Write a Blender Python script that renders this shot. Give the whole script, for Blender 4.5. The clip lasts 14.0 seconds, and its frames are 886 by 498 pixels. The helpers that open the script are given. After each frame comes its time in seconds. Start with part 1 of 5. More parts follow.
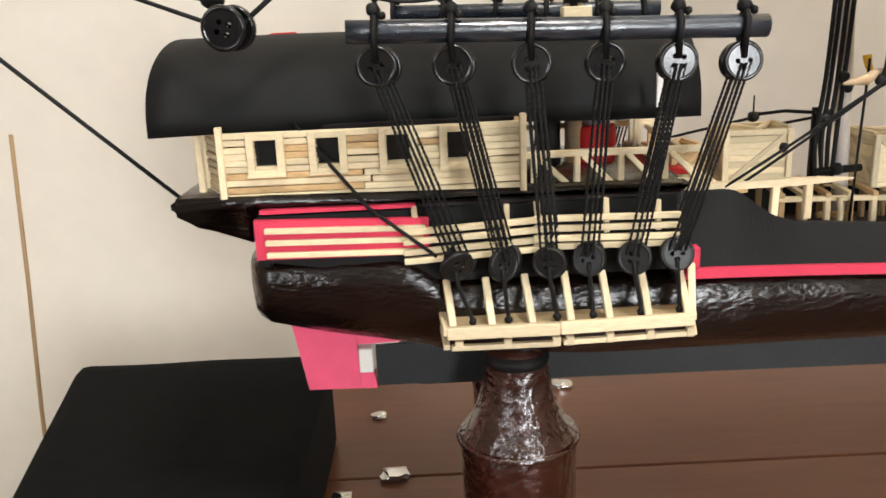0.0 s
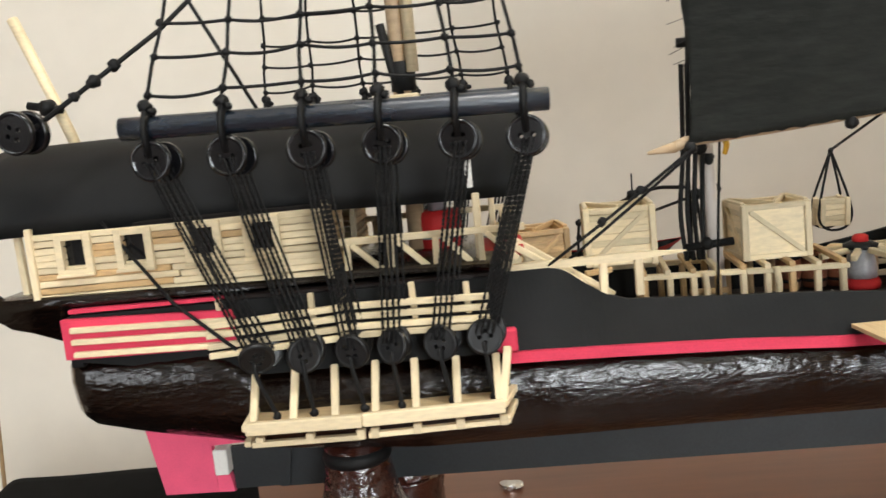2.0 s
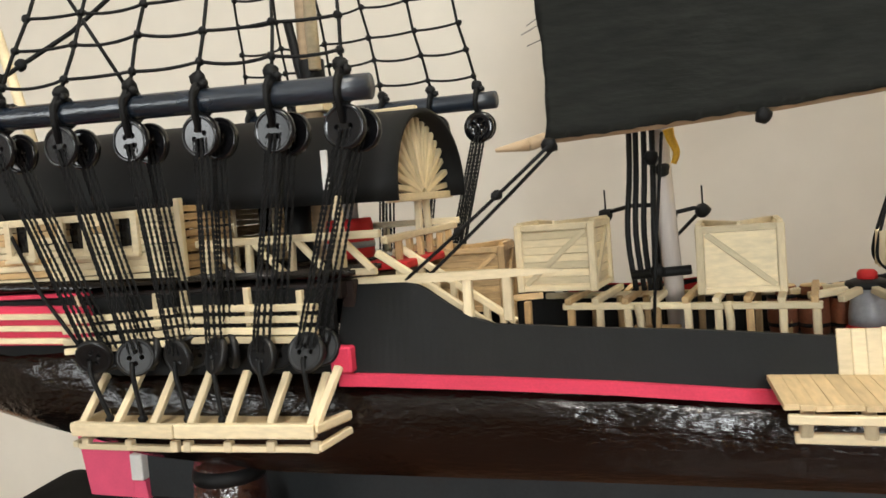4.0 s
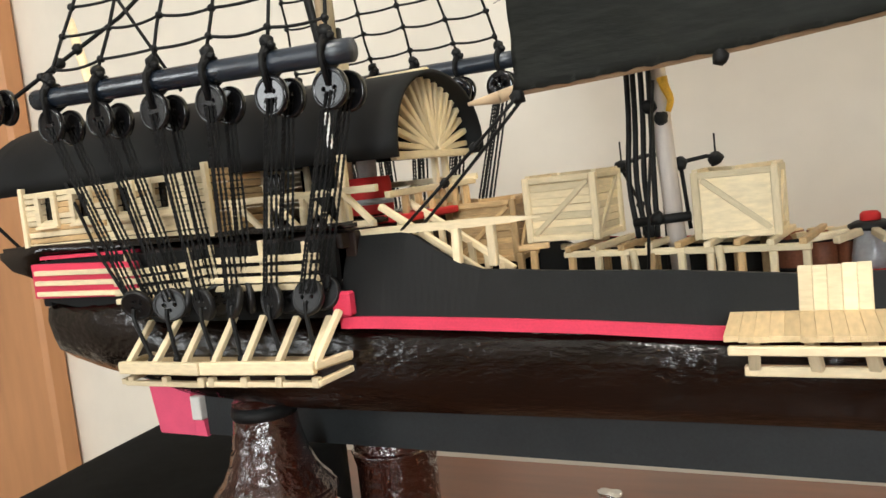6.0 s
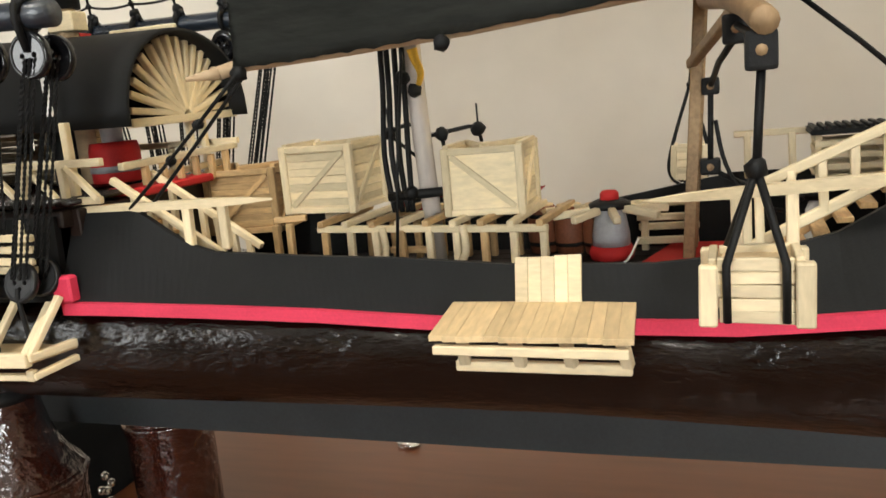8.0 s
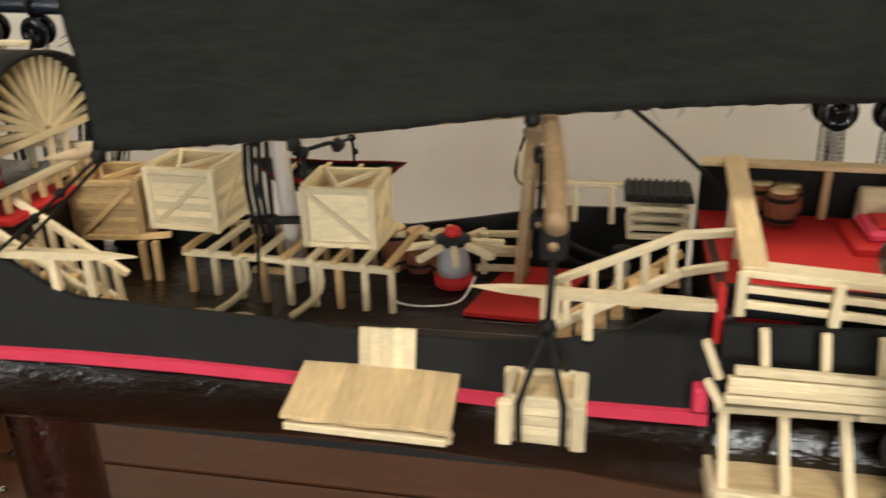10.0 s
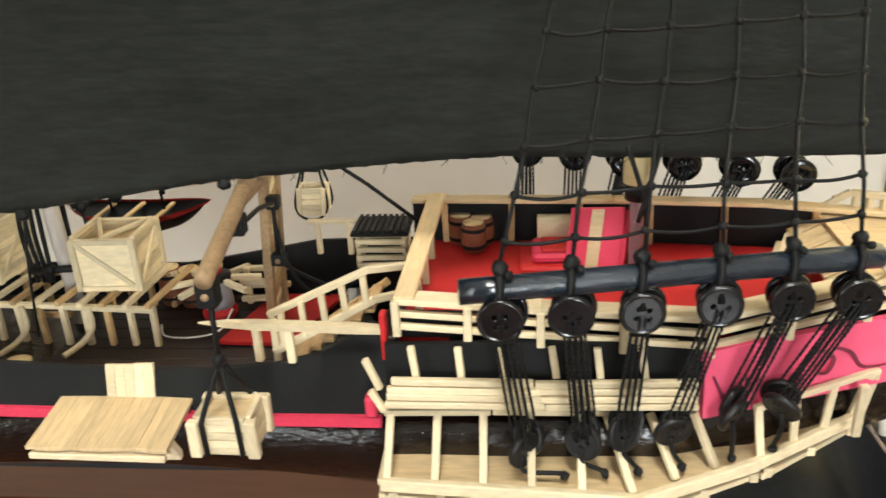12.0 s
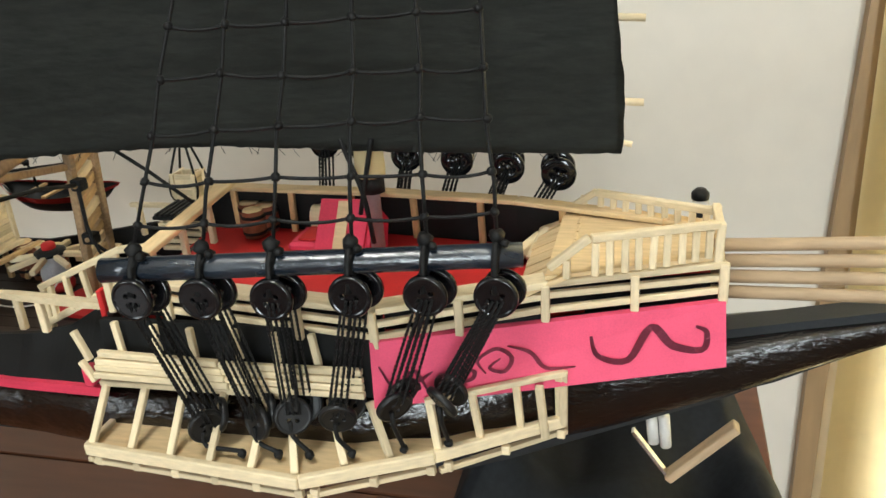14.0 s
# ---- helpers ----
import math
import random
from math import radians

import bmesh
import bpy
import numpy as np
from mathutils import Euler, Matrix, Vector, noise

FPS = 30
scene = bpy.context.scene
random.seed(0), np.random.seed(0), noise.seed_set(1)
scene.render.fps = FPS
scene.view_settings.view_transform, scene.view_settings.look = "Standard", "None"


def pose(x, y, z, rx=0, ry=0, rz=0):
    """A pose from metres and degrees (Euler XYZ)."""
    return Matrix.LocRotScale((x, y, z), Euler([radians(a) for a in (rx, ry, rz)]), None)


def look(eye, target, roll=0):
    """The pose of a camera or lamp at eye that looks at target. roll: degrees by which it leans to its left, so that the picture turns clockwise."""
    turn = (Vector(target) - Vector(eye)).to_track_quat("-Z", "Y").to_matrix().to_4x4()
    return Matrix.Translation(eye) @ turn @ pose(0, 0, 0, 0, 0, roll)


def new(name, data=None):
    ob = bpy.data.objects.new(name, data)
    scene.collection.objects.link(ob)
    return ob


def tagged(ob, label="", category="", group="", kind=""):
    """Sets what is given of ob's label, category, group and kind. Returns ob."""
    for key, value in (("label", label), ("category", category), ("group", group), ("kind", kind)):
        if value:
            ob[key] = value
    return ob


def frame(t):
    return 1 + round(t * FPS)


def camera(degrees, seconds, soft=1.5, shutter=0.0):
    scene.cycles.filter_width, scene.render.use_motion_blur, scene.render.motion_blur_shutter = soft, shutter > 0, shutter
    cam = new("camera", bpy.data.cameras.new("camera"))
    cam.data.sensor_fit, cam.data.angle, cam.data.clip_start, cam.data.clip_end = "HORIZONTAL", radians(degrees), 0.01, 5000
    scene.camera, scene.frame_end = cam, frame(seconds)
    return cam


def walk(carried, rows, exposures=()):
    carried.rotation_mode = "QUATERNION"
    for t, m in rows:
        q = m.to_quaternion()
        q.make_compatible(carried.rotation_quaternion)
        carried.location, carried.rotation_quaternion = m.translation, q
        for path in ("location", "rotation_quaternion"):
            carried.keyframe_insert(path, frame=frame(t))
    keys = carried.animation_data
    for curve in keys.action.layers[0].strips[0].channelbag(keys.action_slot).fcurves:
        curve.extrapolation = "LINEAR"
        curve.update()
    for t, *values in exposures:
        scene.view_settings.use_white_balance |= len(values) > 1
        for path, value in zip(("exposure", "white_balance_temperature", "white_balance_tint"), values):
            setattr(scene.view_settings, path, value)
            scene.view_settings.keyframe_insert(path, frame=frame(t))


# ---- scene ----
cam = camera(56.4, 14.0, soft=1.5, shutter=0.35)
PATH = [
    (0, (0.0309, -0.0111, 0.3091), (0.0395, 1.9152, -0.2290), -2.65),
    (0.5, (0.0460, -0.0003, 0.3051), (0.0530, 1.9433, -0.1664), -1.49),
    (1, (0.0604, 0.0094, 0.3082), (0.0326, 1.9676, -0.0975), -2.58),
    (1.5, (0.0688, 0.0024, 0.3037), (0.0362, 1.9702, -0.0525), -3.85),
    (2, (0.1092, -0.0043, 0.2971), (-0.0237, 1.9713, 0.0154), -5.92),
    (2.5, (0.1350, 0.0023, 0.2991), (-0.1094, 1.9615, -0.0201), -6.73),
    (3, (0.1586, 0.0329, 0.2886), (-0.2735, 1.9740, 0.0758), -5.28),
    (3.2, (0.1716, 0.0379, 0.2856), (-0.3344, 1.9666, 0.1310), -5.28),
    (5.3, (0.2433, 0.0435, 0.2631), (-0.6664, 1.8192, 0.1250), -6.04),
    (5.5, (0.2470, 0.0427, 0.2651), (-0.7102, 1.7930, 0.1241), -6.85),
    (6, (0.2506, 0.0429, 0.2662), (-0.7068, 1.7907, 0.0970), -6.56),
    (6.5, (0.2499, 0.0476, 0.2658), (-0.5989, 1.8471, 0.0628), -5.06),
    (7, (0.2527, 0.0611, 0.2632), (-0.5144, 1.8875, -0.0124), -4.24),
    (7.5, (0.2696, 0.0640, 0.2719), (-0.3893, 1.9364, 0.0271), -4.18),
    (7.7, (0.2778, 0.0658, 0.2742), (-0.3790, 1.9323, -0.0173), -4.72),
    (9.8, (0.2788, 0.0635, 0.3313), (-0.1465, 1.8751, -0.4017), -2.42),
    (10, (0.2931, 0.0624, 0.3410), (-0.0805, 1.8704, -0.4283), -1.62),
    (10.5, (0.3297, 0.0656, 0.3435), (0.0016, 1.8841, -0.4215), -2.80),
    (11, (0.3522, 0.0644, 0.3511), (0.0082, 1.8772, -0.4206), -3.54),
    (11.5, (0.3558, 0.0438, 0.3588), (0.1001, 1.8662, -0.4245), -3.33),
    (12, (0.3630, 0.0385, 0.3651), (0.1562, 1.8687, -0.4145), -3.20),
    (12.5, (0.4067, 0.0564, 0.3599), (0.2226, 1.8694, -0.4642), -1.76),
    (13, (0.4553, 0.0557, 0.3530), (0.0777, 1.8489, -0.4480), -3.77),
    (13.5, (0.4766, 0.0517, 0.3571), (0.0398, 1.8461, -0.4107), -4.07),
    (14, (0.4842, 0.0512, 0.3593), (-0.0113, 1.8270, -0.4160), -4.34),
]
walk(cam, [(t, look(eye, target, roll)) for t, eye, target, roll in PATH],
     [(0, 0.12, 6700, 13), (1.5, 0.06, 6500, 12), (2, -0.04, 6550, 11), (3, -0.28, 6750, 10), (5.5, 0.05, 6650, 10), (7.5, 0.0, 6750, 10), (10, -0.26, 7000, 10), (11, -0.26, 7000, 10),
      (12, 0.12, 6600, 8), (12.5, 0.06, 6400, 7), (13.5, -0.22, 6350, 6), (14, -0.20, 6350, 6)])


# ======== place

# ---------------------------------------------------------------- light
world = bpy.data.worlds.new("world")
world.use_nodes = True
scene.world = world
world.node_tree.nodes["Background"].inputs[0].default_value = (0.9, 0.85, 0.78, 1)
world.node_tree.nodes["Background"].inputs[1].default_value = 0.05


def area(name, eye, target, sx, sy, power, colour):
    d = bpy.data.lights.new(name, "AREA")
    d.shape, d.size, d.size_y, d.energy, d.color = "RECTANGLE", sx, sy, power, colour
    ob = new(name, d)
    ob.matrix_world = look(eye, target)
    return ob


area("window_light", (-1.47, -1.85, 0.78), (0.2, 0.0, 0.45), 0.75, 1.0, 14, (0.89, 0.965, 1.0))
area("window_light", (1.02, -2.36, 0.70), (0.75, 0.2, 0.45), 0.55, 1.2, 46, (0.89, 0.965, 1.0))
area("window_light", (0.95, 0.60, 0.55), (0.95, -1.0, 0.45), 0.6, 1.3, 20, (0.95, 0.98, 0.95))
area("lamp_light", (0.35, -0.35, 1.62), (0.35, -0.1, 0), 0.32, 0.32, 15, (0.97, 0.96, 0.92))

# ---------------------------------------------------------------- materials


def mat(name, colour, rough=0.6, spec=0.4, metal=0.0, vary=0.25, scale=300.0, bump=0.15, stretch=(1, 1, 1), fine=4.0,
        per_object=0.0, colour2=None, coat=0.0, rough_vary=0.0, bump_dist=0.0006, alpha=1.0):
    m = bpy.data.materials.new(name)
    m.use_nodes = True
    nt = m.node_tree
    b = nt.nodes["Principled BSDF"]
    b.inputs["Roughness"].default_value = rough
    b.inputs["Metallic"].default_value = metal
    b.inputs["Specular IOR Level"].default_value = spec
    b.inputs["Coat Weight"].default_value = coat
    b.inputs["Coat Roughness"].default_value = 0.08
    tc = nt.nodes.new("ShaderNodeTexCoord")
    mp = nt.nodes.new("ShaderNodeMapping")
    mp.inputs["Scale"].default_value = stretch
    nt.links.new(tc.outputs["Object"], mp.inputs["Vector"])
    big = nt.nodes.new("ShaderNodeTexNoise")
    big.inputs["Scale"].default_value = scale / fine
    big.inputs["Detail"].default_value = 3
    small = nt.nodes.new("ShaderNodeTexNoise")
    small.inputs["Scale"].default_value = scale * fine
    small.inputs["Detail"].default_value = 4
    oi = nt.nodes.new("ShaderNodeObjectInfo")
    add = nt.nodes.new("ShaderNodeVectorMath")
    add.operation = "ADD"
    sc = nt.nodes.new("ShaderNodeMath")
    sc.operation = "MULTIPLY"
    sc.inputs[1].default_value = 7.3
    nt.links.new(oi.outputs["Random"], sc.inputs[0])
    nt.links.new(mp.outputs[0], add.inputs[0])
    nt.links.new(sc.outputs[0], add.inputs[1])
    for n in (big, small):
        nt.links.new(add.outputs[0], n.inputs["Vector"])
    mix = nt.nodes.new("ShaderNodeMath")
    mix.operation = "MULTIPLY_ADD"
    mix.inputs[1].default_value = 0.5
    nt.links.new(small.outputs["Fac"], mix.inputs[0])
    half = nt.nodes.new("ShaderNodeMath")
    half.operation = "MULTIPLY"
    half.inputs[1].default_value = 0.5
    nt.links.new(big.outputs["Fac"], half.inputs[0])
    nt.links.new(half.outputs[0], mix.inputs[2])
    ramp = nt.nodes.new("ShaderNodeValToRGB")
    c2 = colour2 or tuple(c * (1 - vary) for c in colour)
    c1 = tuple(min(1, c * (1 + vary * 0.5)) for c in colour)
    ramp.color_ramp.elements[0].position, ramp.color_ramp.elements[1].position = 0.34, 0.66
    ramp.color_ramp.elements[0].color = (*c2, 1)
    ramp.color_ramp.elements[1].color = (*c1, 1)
    nt.links.new(mix.outputs[0], ramp.inputs[0])
    last = ramp.outputs[0]
    if per_object:
        hsv = nt.nodes.new("ShaderNodeHueSaturation")
        mr = nt.nodes.new("ShaderNodeMapRange")
        mr.inputs["To Min"].default_value, mr.inputs["To Max"].default_value = 1 - per_object, 1 + per_object * 0.6
        nt.links.new(oi.outputs["Random"], mr.inputs["Value"])
        nt.links.new(mr.outputs[0], hsv.inputs["Value"])
        nt.links.new(last, hsv.inputs["Color"])
        last = hsv.outputs[0]
    nt.links.new(last, b.inputs["Base Color"])
    if rough_vary:
        mr2 = nt.nodes.new("ShaderNodeMapRange")
        mr2.inputs["From Min"].default_value, mr2.inputs["From Max"].default_value = 0.35, 0.65
        mr2.inputs["To Min"].default_value, mr2.inputs["To Max"].default_value = rough - rough_vary, rough + rough_vary
        nt.links.new(big.outputs["Fac"], mr2.inputs["Value"])
        nt.links.new(mr2.outputs[0], b.inputs["Roughness"])
    if bump:
        bp = nt.nodes.new("ShaderNodeBump")
        bp.inputs["Strength"].default_value = bump
        bp.inputs["Distance"].default_value = bump_dist
        nt.links.new(mix.outputs[0], bp.inputs["Height"])
        nt.links.new(bp.outputs[0], b.inputs["Normal"])
        nt.links.new(bp.outputs[0], b.inputs["Coat Normal"])
    return m


MATCH = mat("pale_matchwood", (0.75, 0.62, 0.40), 0.55, 0.35, vary=0.18, scale=260, stretch=(0.25, 1, 1), per_object=0.22, bump=0.25)
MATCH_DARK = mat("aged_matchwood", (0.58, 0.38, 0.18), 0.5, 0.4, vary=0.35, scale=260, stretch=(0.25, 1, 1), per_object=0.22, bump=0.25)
PLY = mat("thin_plywood", (0.70, 0.52, 0.29), 0.55, 0.35, vary=0.25, scale=160, stretch=(0.2, 1, 1), per_object=0.12)
POLE = mat("turned_wood_stick", (0.50, 0.36, 0.22), 0.5, 0.4, vary=0.3, scale=140, stretch=(0.15, 1, 1), per_object=0.1)
FOAM_BLACK = mat("black_foam_sheet", (0.0068, 0.0070, 0.0070), 0.68, 0.24, vary=0.3, scale=500, bump=0.25, bump_dist=0.0002)
FOAM_PINK = mat("pink_foam_sheet", (0.80, 0.10, 0.19), 0.7, 0.3, vary=0.1, scale=500, bump=0.2, bump_dist=0.0002)
FOAM_STRIP = mat("crimson_foam_strip", (0.66, 0.045, 0.095), 0.6, 0.3, vary=0.14, scale=400, bump=0.25, bump_dist=0.0003)
FOAM_RED = mat("red_foam_sheet", (0.50, 0.020, 0.020), 0.65, 0.3, vary=0.15, scale=500, bump=0.2, bump_dist=0.0002)
HULL = mat("varnished_dark_hull", (0.0062, 0.0026, 0.0016), 0.2, 0.3, vary=0.6, scale=300, fine=2.2, bump=0.46, bump_dist=0.0022, coat=0.6, rough_vary=0.06, stretch=(0.4, 1, 1))
DECK = mat("stained_deck", (0.020, 0.010, 0.007), 0.45, 0.35, vary=0.5, scale=150, stretch=(0.2, 1, 1))
KEEL = mat("matt_black_card", (0.017, 0.0195, 0.021), 0.5, 0.4, vary=0.3, scale=300, bump=0.15)
ROPE = mat("black_waxed_cord", (0.007, 0.007, 0.007), 0.55, 0.25, vary=0.5, scale=900, bump=0.6, bump_dist=0.0004)
BUTTON = mat("black_shirt_button", (0.006, 0.006, 0.007), 0.14, 0.5, vary=0.3, scale=200, bump=0.04)
# rougher copy of BUTTON that keeps window glare off the lower buttons
BUTTON_DULL = mat("glare_free_black_button", (0.007, 0.007, 0.0075), 0.42, 0.4, vary=0.3, scale=200, bump=0.1)
# black paint; the bluish window reflection is mixed into the base colour
YARD = mat("black_dowel_with_blue_sheen", (0.016, 0.023, 0.034), 0.26, 0.8, vary=0.6, scale=260, bump=0.6, stretch=(0.2, 1, 1), rough_vary=0.12)
SAIL = mat("black_sailcloth", (0.035, 0.037, 0.033), 0.8, 0.22, vary=0.4, scale=60, bump=0.6, bump_dist=0.0016, fine=5, stretch=(0.3, 1, 1.3))
TABLE = mat("red_brown_tabletop", (0.13, 0.046, 0.020), 0.32, 0.45, vary=0.25, scale=40, stretch=(0.12, 1, 1), bump=0.08, coat=0.2)
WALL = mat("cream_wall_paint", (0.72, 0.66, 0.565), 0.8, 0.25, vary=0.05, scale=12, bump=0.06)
# darkened colour for unseen walls, to lower the bounced fill light
WALL_DIM = mat("unseen_wall_fill_cut_paint", (0.30, 0.26, 0.22), 0.8, 0.25, vary=0.05, scale=12, bump=0.06)
CEIL = mat("white_ceiling_paint", (0.78, 0.76, 0.72), 0.85, 0.2, vary=0.04, scale=12, bump=0.05)
FLOOR = mat("dark_floor_tile", (0.16, 0.11, 0.08), 0.5, 0.4, vary=0.3, scale=20)
CLOTH = mat("black_fabric", (0.006, 0.006, 0.006), 0.95, 0.1, vary=0.4, scale=400, bump=0.3)
# black cloth with the blue-grey sheen of its folds put into the colour
CLOTH_SHEEN = mat("black_fabric_blue_grey_sheen", (0.020, 0.023, 0.028), 0.6, 0.35, vary=0.4, scale=80, bump=0.3)
BOTTLE = mat("glossy_brown_glaze", (0.040, 0.010, 0.006), 0.07, 0.6, vary=0.6, scale=110, bump=0.6, bump_dist=0.0045, coat=0.6, fine=2.2)
FOIL = mat("silver_foil", (0.75, 0.74, 0.72), 0.2, 0.5, metal=1.0, vary=0.1, scale=300, bump=0.6)
YELLOW = mat("yellow_curtain", (0.84, 0.72, 0.44), 0.85, 0.2, vary=0.12, scale=30, bump=0.1)
_nt = YELLOW.node_tree
_tr = _nt.nodes.new("ShaderNodeBsdfTranslucent")
_tr.inputs["Color"].default_value = (0.9, 0.80, 0.54, 1)
_mx = _nt.nodes.new("ShaderNodeMixShader")
_mx.inputs[0].default_value = 0.55
_nt.links.new(_nt.nodes["Principled BSDF"].outputs[0], _mx.inputs[1])
_nt.links.new(_tr.outputs[0], _mx.inputs[2])
_nt.links.new(_mx.outputs[0], _nt.nodes["Material Output"].inputs["Surface"])
# brown of the wall joint, and of the curtain shadow painted as a strip
JOINT_AND_SHADE = mat("brown_joint_and_curtain_shade", (0.34, 0.22, 0.11), 0.5, 0.4, vary=0.2, scale=40, stretch=(1, 1, 0.2))
# orange-brown of a wood edge, with warm wall light put into the colour
ORANGE_WOOD_LIGHT = mat("orange_wood_edge_and_wall_light", (0.50, 0.24, 0.11), 0.5, 0.35, vary=0.15, scale=20, stretch=(1, 1, 0.2))
WHITE = mat("white_plastic", (0.75, 0.73, 0.68), 0.4, 0.45, vary=0.08, scale=200, bump=0.1)
GREY = mat("grey_bead", (0.36, 0.36, 0.37), 0.3, 0.5, vary=0.2, scale=200, bump=0.2)
BONE = mat("pale_painted_dowel", (0.52, 0.46, 0.41), 0.5, 0.4, vary=0.2, scale=120, stretch=(1, 1, 0.2), bump=0.15)
BRACKET = mat("weathered_brown_wood", (0.33, 0.215, 0.115), 0.55, 0.35, vary=0.4, scale=220, stretch=(1, 1, 0.25), bump=0.3)
GLASS = mat("dark_window_glass", (0.012, 0.012, 0.013), 0.1, 0.5, vary=0.2, scale=100, bump=0.05)
GOLD = mat("yellow_cord", (0.75, 0.42, 0.03), 0.5, 0.4, vary=0.25, scale=500, bump=0.3)
INK = mat("grey_marker_ink", (0.47, 0.11, 0.18), 0.7, 0.2, vary=0.2, scale=300, bump=0.0)
TERRACOTTA = mat("brown_barrel", (0.23, 0.075, 0.035), 0.5, 0.4, vary=0.3, scale=300, bump=0.2)
# near-black: painted shade behind the cabin sticks, also the box stand
DARKVOID = mat("gap_shade_and_stand_card", (0.012, 0.010, 0.009), 0.9, 0.1, vary=0.3, scale=200)
GLOW = bpy.data.materials.new("lamp_glow")
GLOW.use_nodes = True
GLOW.node_tree.nodes["Principled BSDF"].inputs["Emission Color"].default_value = (1, 0.9, 0.75, 1)
GLOW.node_tree.nodes["Principled BSDF"].inputs["Emission Strength"].default_value = 6
SKYGLOW = bpy.data.materials.new("daylight_backdrop")
SKYGLOW.use_nodes = True
SKYGLOW.node_tree.nodes["Principled BSDF"].inputs["Emission Color"].default_value = (0.95, 0.97, 1, 1)
SKYGLOW.node_tree.nodes["Principled BSDF"].inputs["Emission Strength"].default_value = 5

# ---------------------------------------------------------------- builders (millimetres in, metres out)
MM = 0.001
rnd = random.Random(4)


def vec(p):
    return Vector((p[0] * MM, p[1] * MM, p[2] * MM))


def thing(name, label, category, group="", kind="", at=(0, 0, 0)):
    ob = new(name)
    ob.empty_display_size = 0.005
    ob.location = vec(at)
    return tagged(ob, label, category, group, kind)


def hold(ob, parent):
    ob.parent = parent
    top = Matrix.Translation(parent.location) if parent.type == "EMPTY" else parent.matrix_basis.copy()
    ob.matrix_parent_inverse = top.inverted()
    return ob


def part(name, bm, material, parent=None, label="", smooth=True):
    me = bpy.data.meshes.new(name)
    bmesh.ops.recalc_face_normals(bm, faces=bm.faces)
    for f in bm.faces:
        f.smooth = smooth
    bm.to_mesh(me)
    bm.free()
    me.materials.append(material)
    ob = new(name, me)
    if parent:
        hold(ob, parent)
    if label:
        tagged(ob, label)
    return ob


def box_mesh(l, w, h, bevel=0.12, seg=1):
    """A bevelled bar of l x w x h millimetres round the origin."""
    bm = bmesh.new()
    bmesh.ops.create_cube(bm, size=1)
    bmesh.ops.scale(bm, vec=(l * MM, w * MM, h * MM), verts=bm.verts)
    if bevel:
        bmesh.ops.bevel(bm, geom=bm.edges[:], offset=bevel * MM, segments=seg, affect="EDGES", profile=0.6)
    return bm


def aim(p, q, up=(0, 0, 1)):
    """Pose in the middle of p-q with x along it and z as near to up as can be."""
    a, b = vec(p), vec(q)
    x = (b - a).normalized()
    u = Vector(up)
    if abs(x.dot(u)) > 0.95:
        u = Vector((0, 1, 0))
    y = u.cross(x).normalized()
    z = x.cross(y)
    m = Matrix((x, y, z)).transposed().to_4x4()
    m.translation = (a + b) / 2
    return m


STICKS = {}


def stick(p, q, parent=None, w=2.1, h=2.1, material=None, name="stick", label="", up=(0, 0, 1), wob=0.25):
    """One matchstick-like bar from p to q; alike lengths share a mesh."""
    material = material or MATCH
    j = [rnd.uniform(-wob, wob) for _ in range(6)]
    p = (p[0] + j[0], p[1] + j[1], p[2] + j[2])
    q = (q[0] + j[3], q[1] + j[4], q[2] + j[5])
    l = round((vec(q) - vec(p)).length / MM * 2) / 2
    key = (l, w, h, material.name)
    if key not in STICKS:
        bm = box_mesh(l, w, h, min(w, h) * 0.13)
        me = bpy.data.meshes.new(name)
        bm.to_mesh(me)
        bm.free()
        me.materials.append(material)
        STICKS[key] = me
    ob = new(name, STICKS[key])
    ob.matrix_world = aim(p, q, up)
    if parent:
        m = ob.matrix_world.copy()
        hold(ob, parent)
        ob.matrix_basis = m
    if label:
        tagged(ob, label)
    return ob


def tube_bm(bm, pts, r, n=7, r2=None, cap=True):
    """A round bar of radius r mm through pts (mm)."""
    ps = [vec(p) for p in pts]
    rings = []
    prev = None
    for i, p in enumerate(ps):
        d = (ps[min(i + 1, len(ps) - 1)] - ps[max(i - 1, 0)]).normalized()
        if prev is None:
            ref = Vector((0, 0, 1)) if abs(d.z) < 0.9 else Vector((0, 1, 0))
            s = d.cross(ref).normalized()
        else:
            s = (prev - d * prev.dot(d)).normalized()
        prev = s
        t = d.cross(s)
        rr = (r if r2 is None else r + (r2 - r) * i / (len(ps) - 1)) * MM
        rings.append([bm.verts.new(p + (s * math.cos(a) + t * math.sin(a)) * rr) for a in (2 * math.pi * k / n for k in range(n))])
    for a, b in zip(rings, rings[1:]):
        for k in range(n):
            bm.faces.new((a[k], a[(k + 1) % n], b[(k + 1) % n], b[k]))
    if cap:
        bm.faces.new(rings[0][::-1])
        bm.faces.new(rings[-1])
    return bm


def cord(pts, r, material, parent=None, name="rope", label="", n=7, r2=None):
    return part(name, tube_bm(bmesh.new(), pts, r, n, r2), material, parent, label)


def sag(p, q, drop, n=8, side=0.0):
    out = []
    for i in range(n + 1):
        t = i / n
        s = 4 * t * (1 - t)
        out.append((p[0] + (q[0] - p[0]) * t, p[1] + (q[1] - p[1]) * t + side * s, p[2] + (q[2] - p[2]) * t - drop * s))
    return out


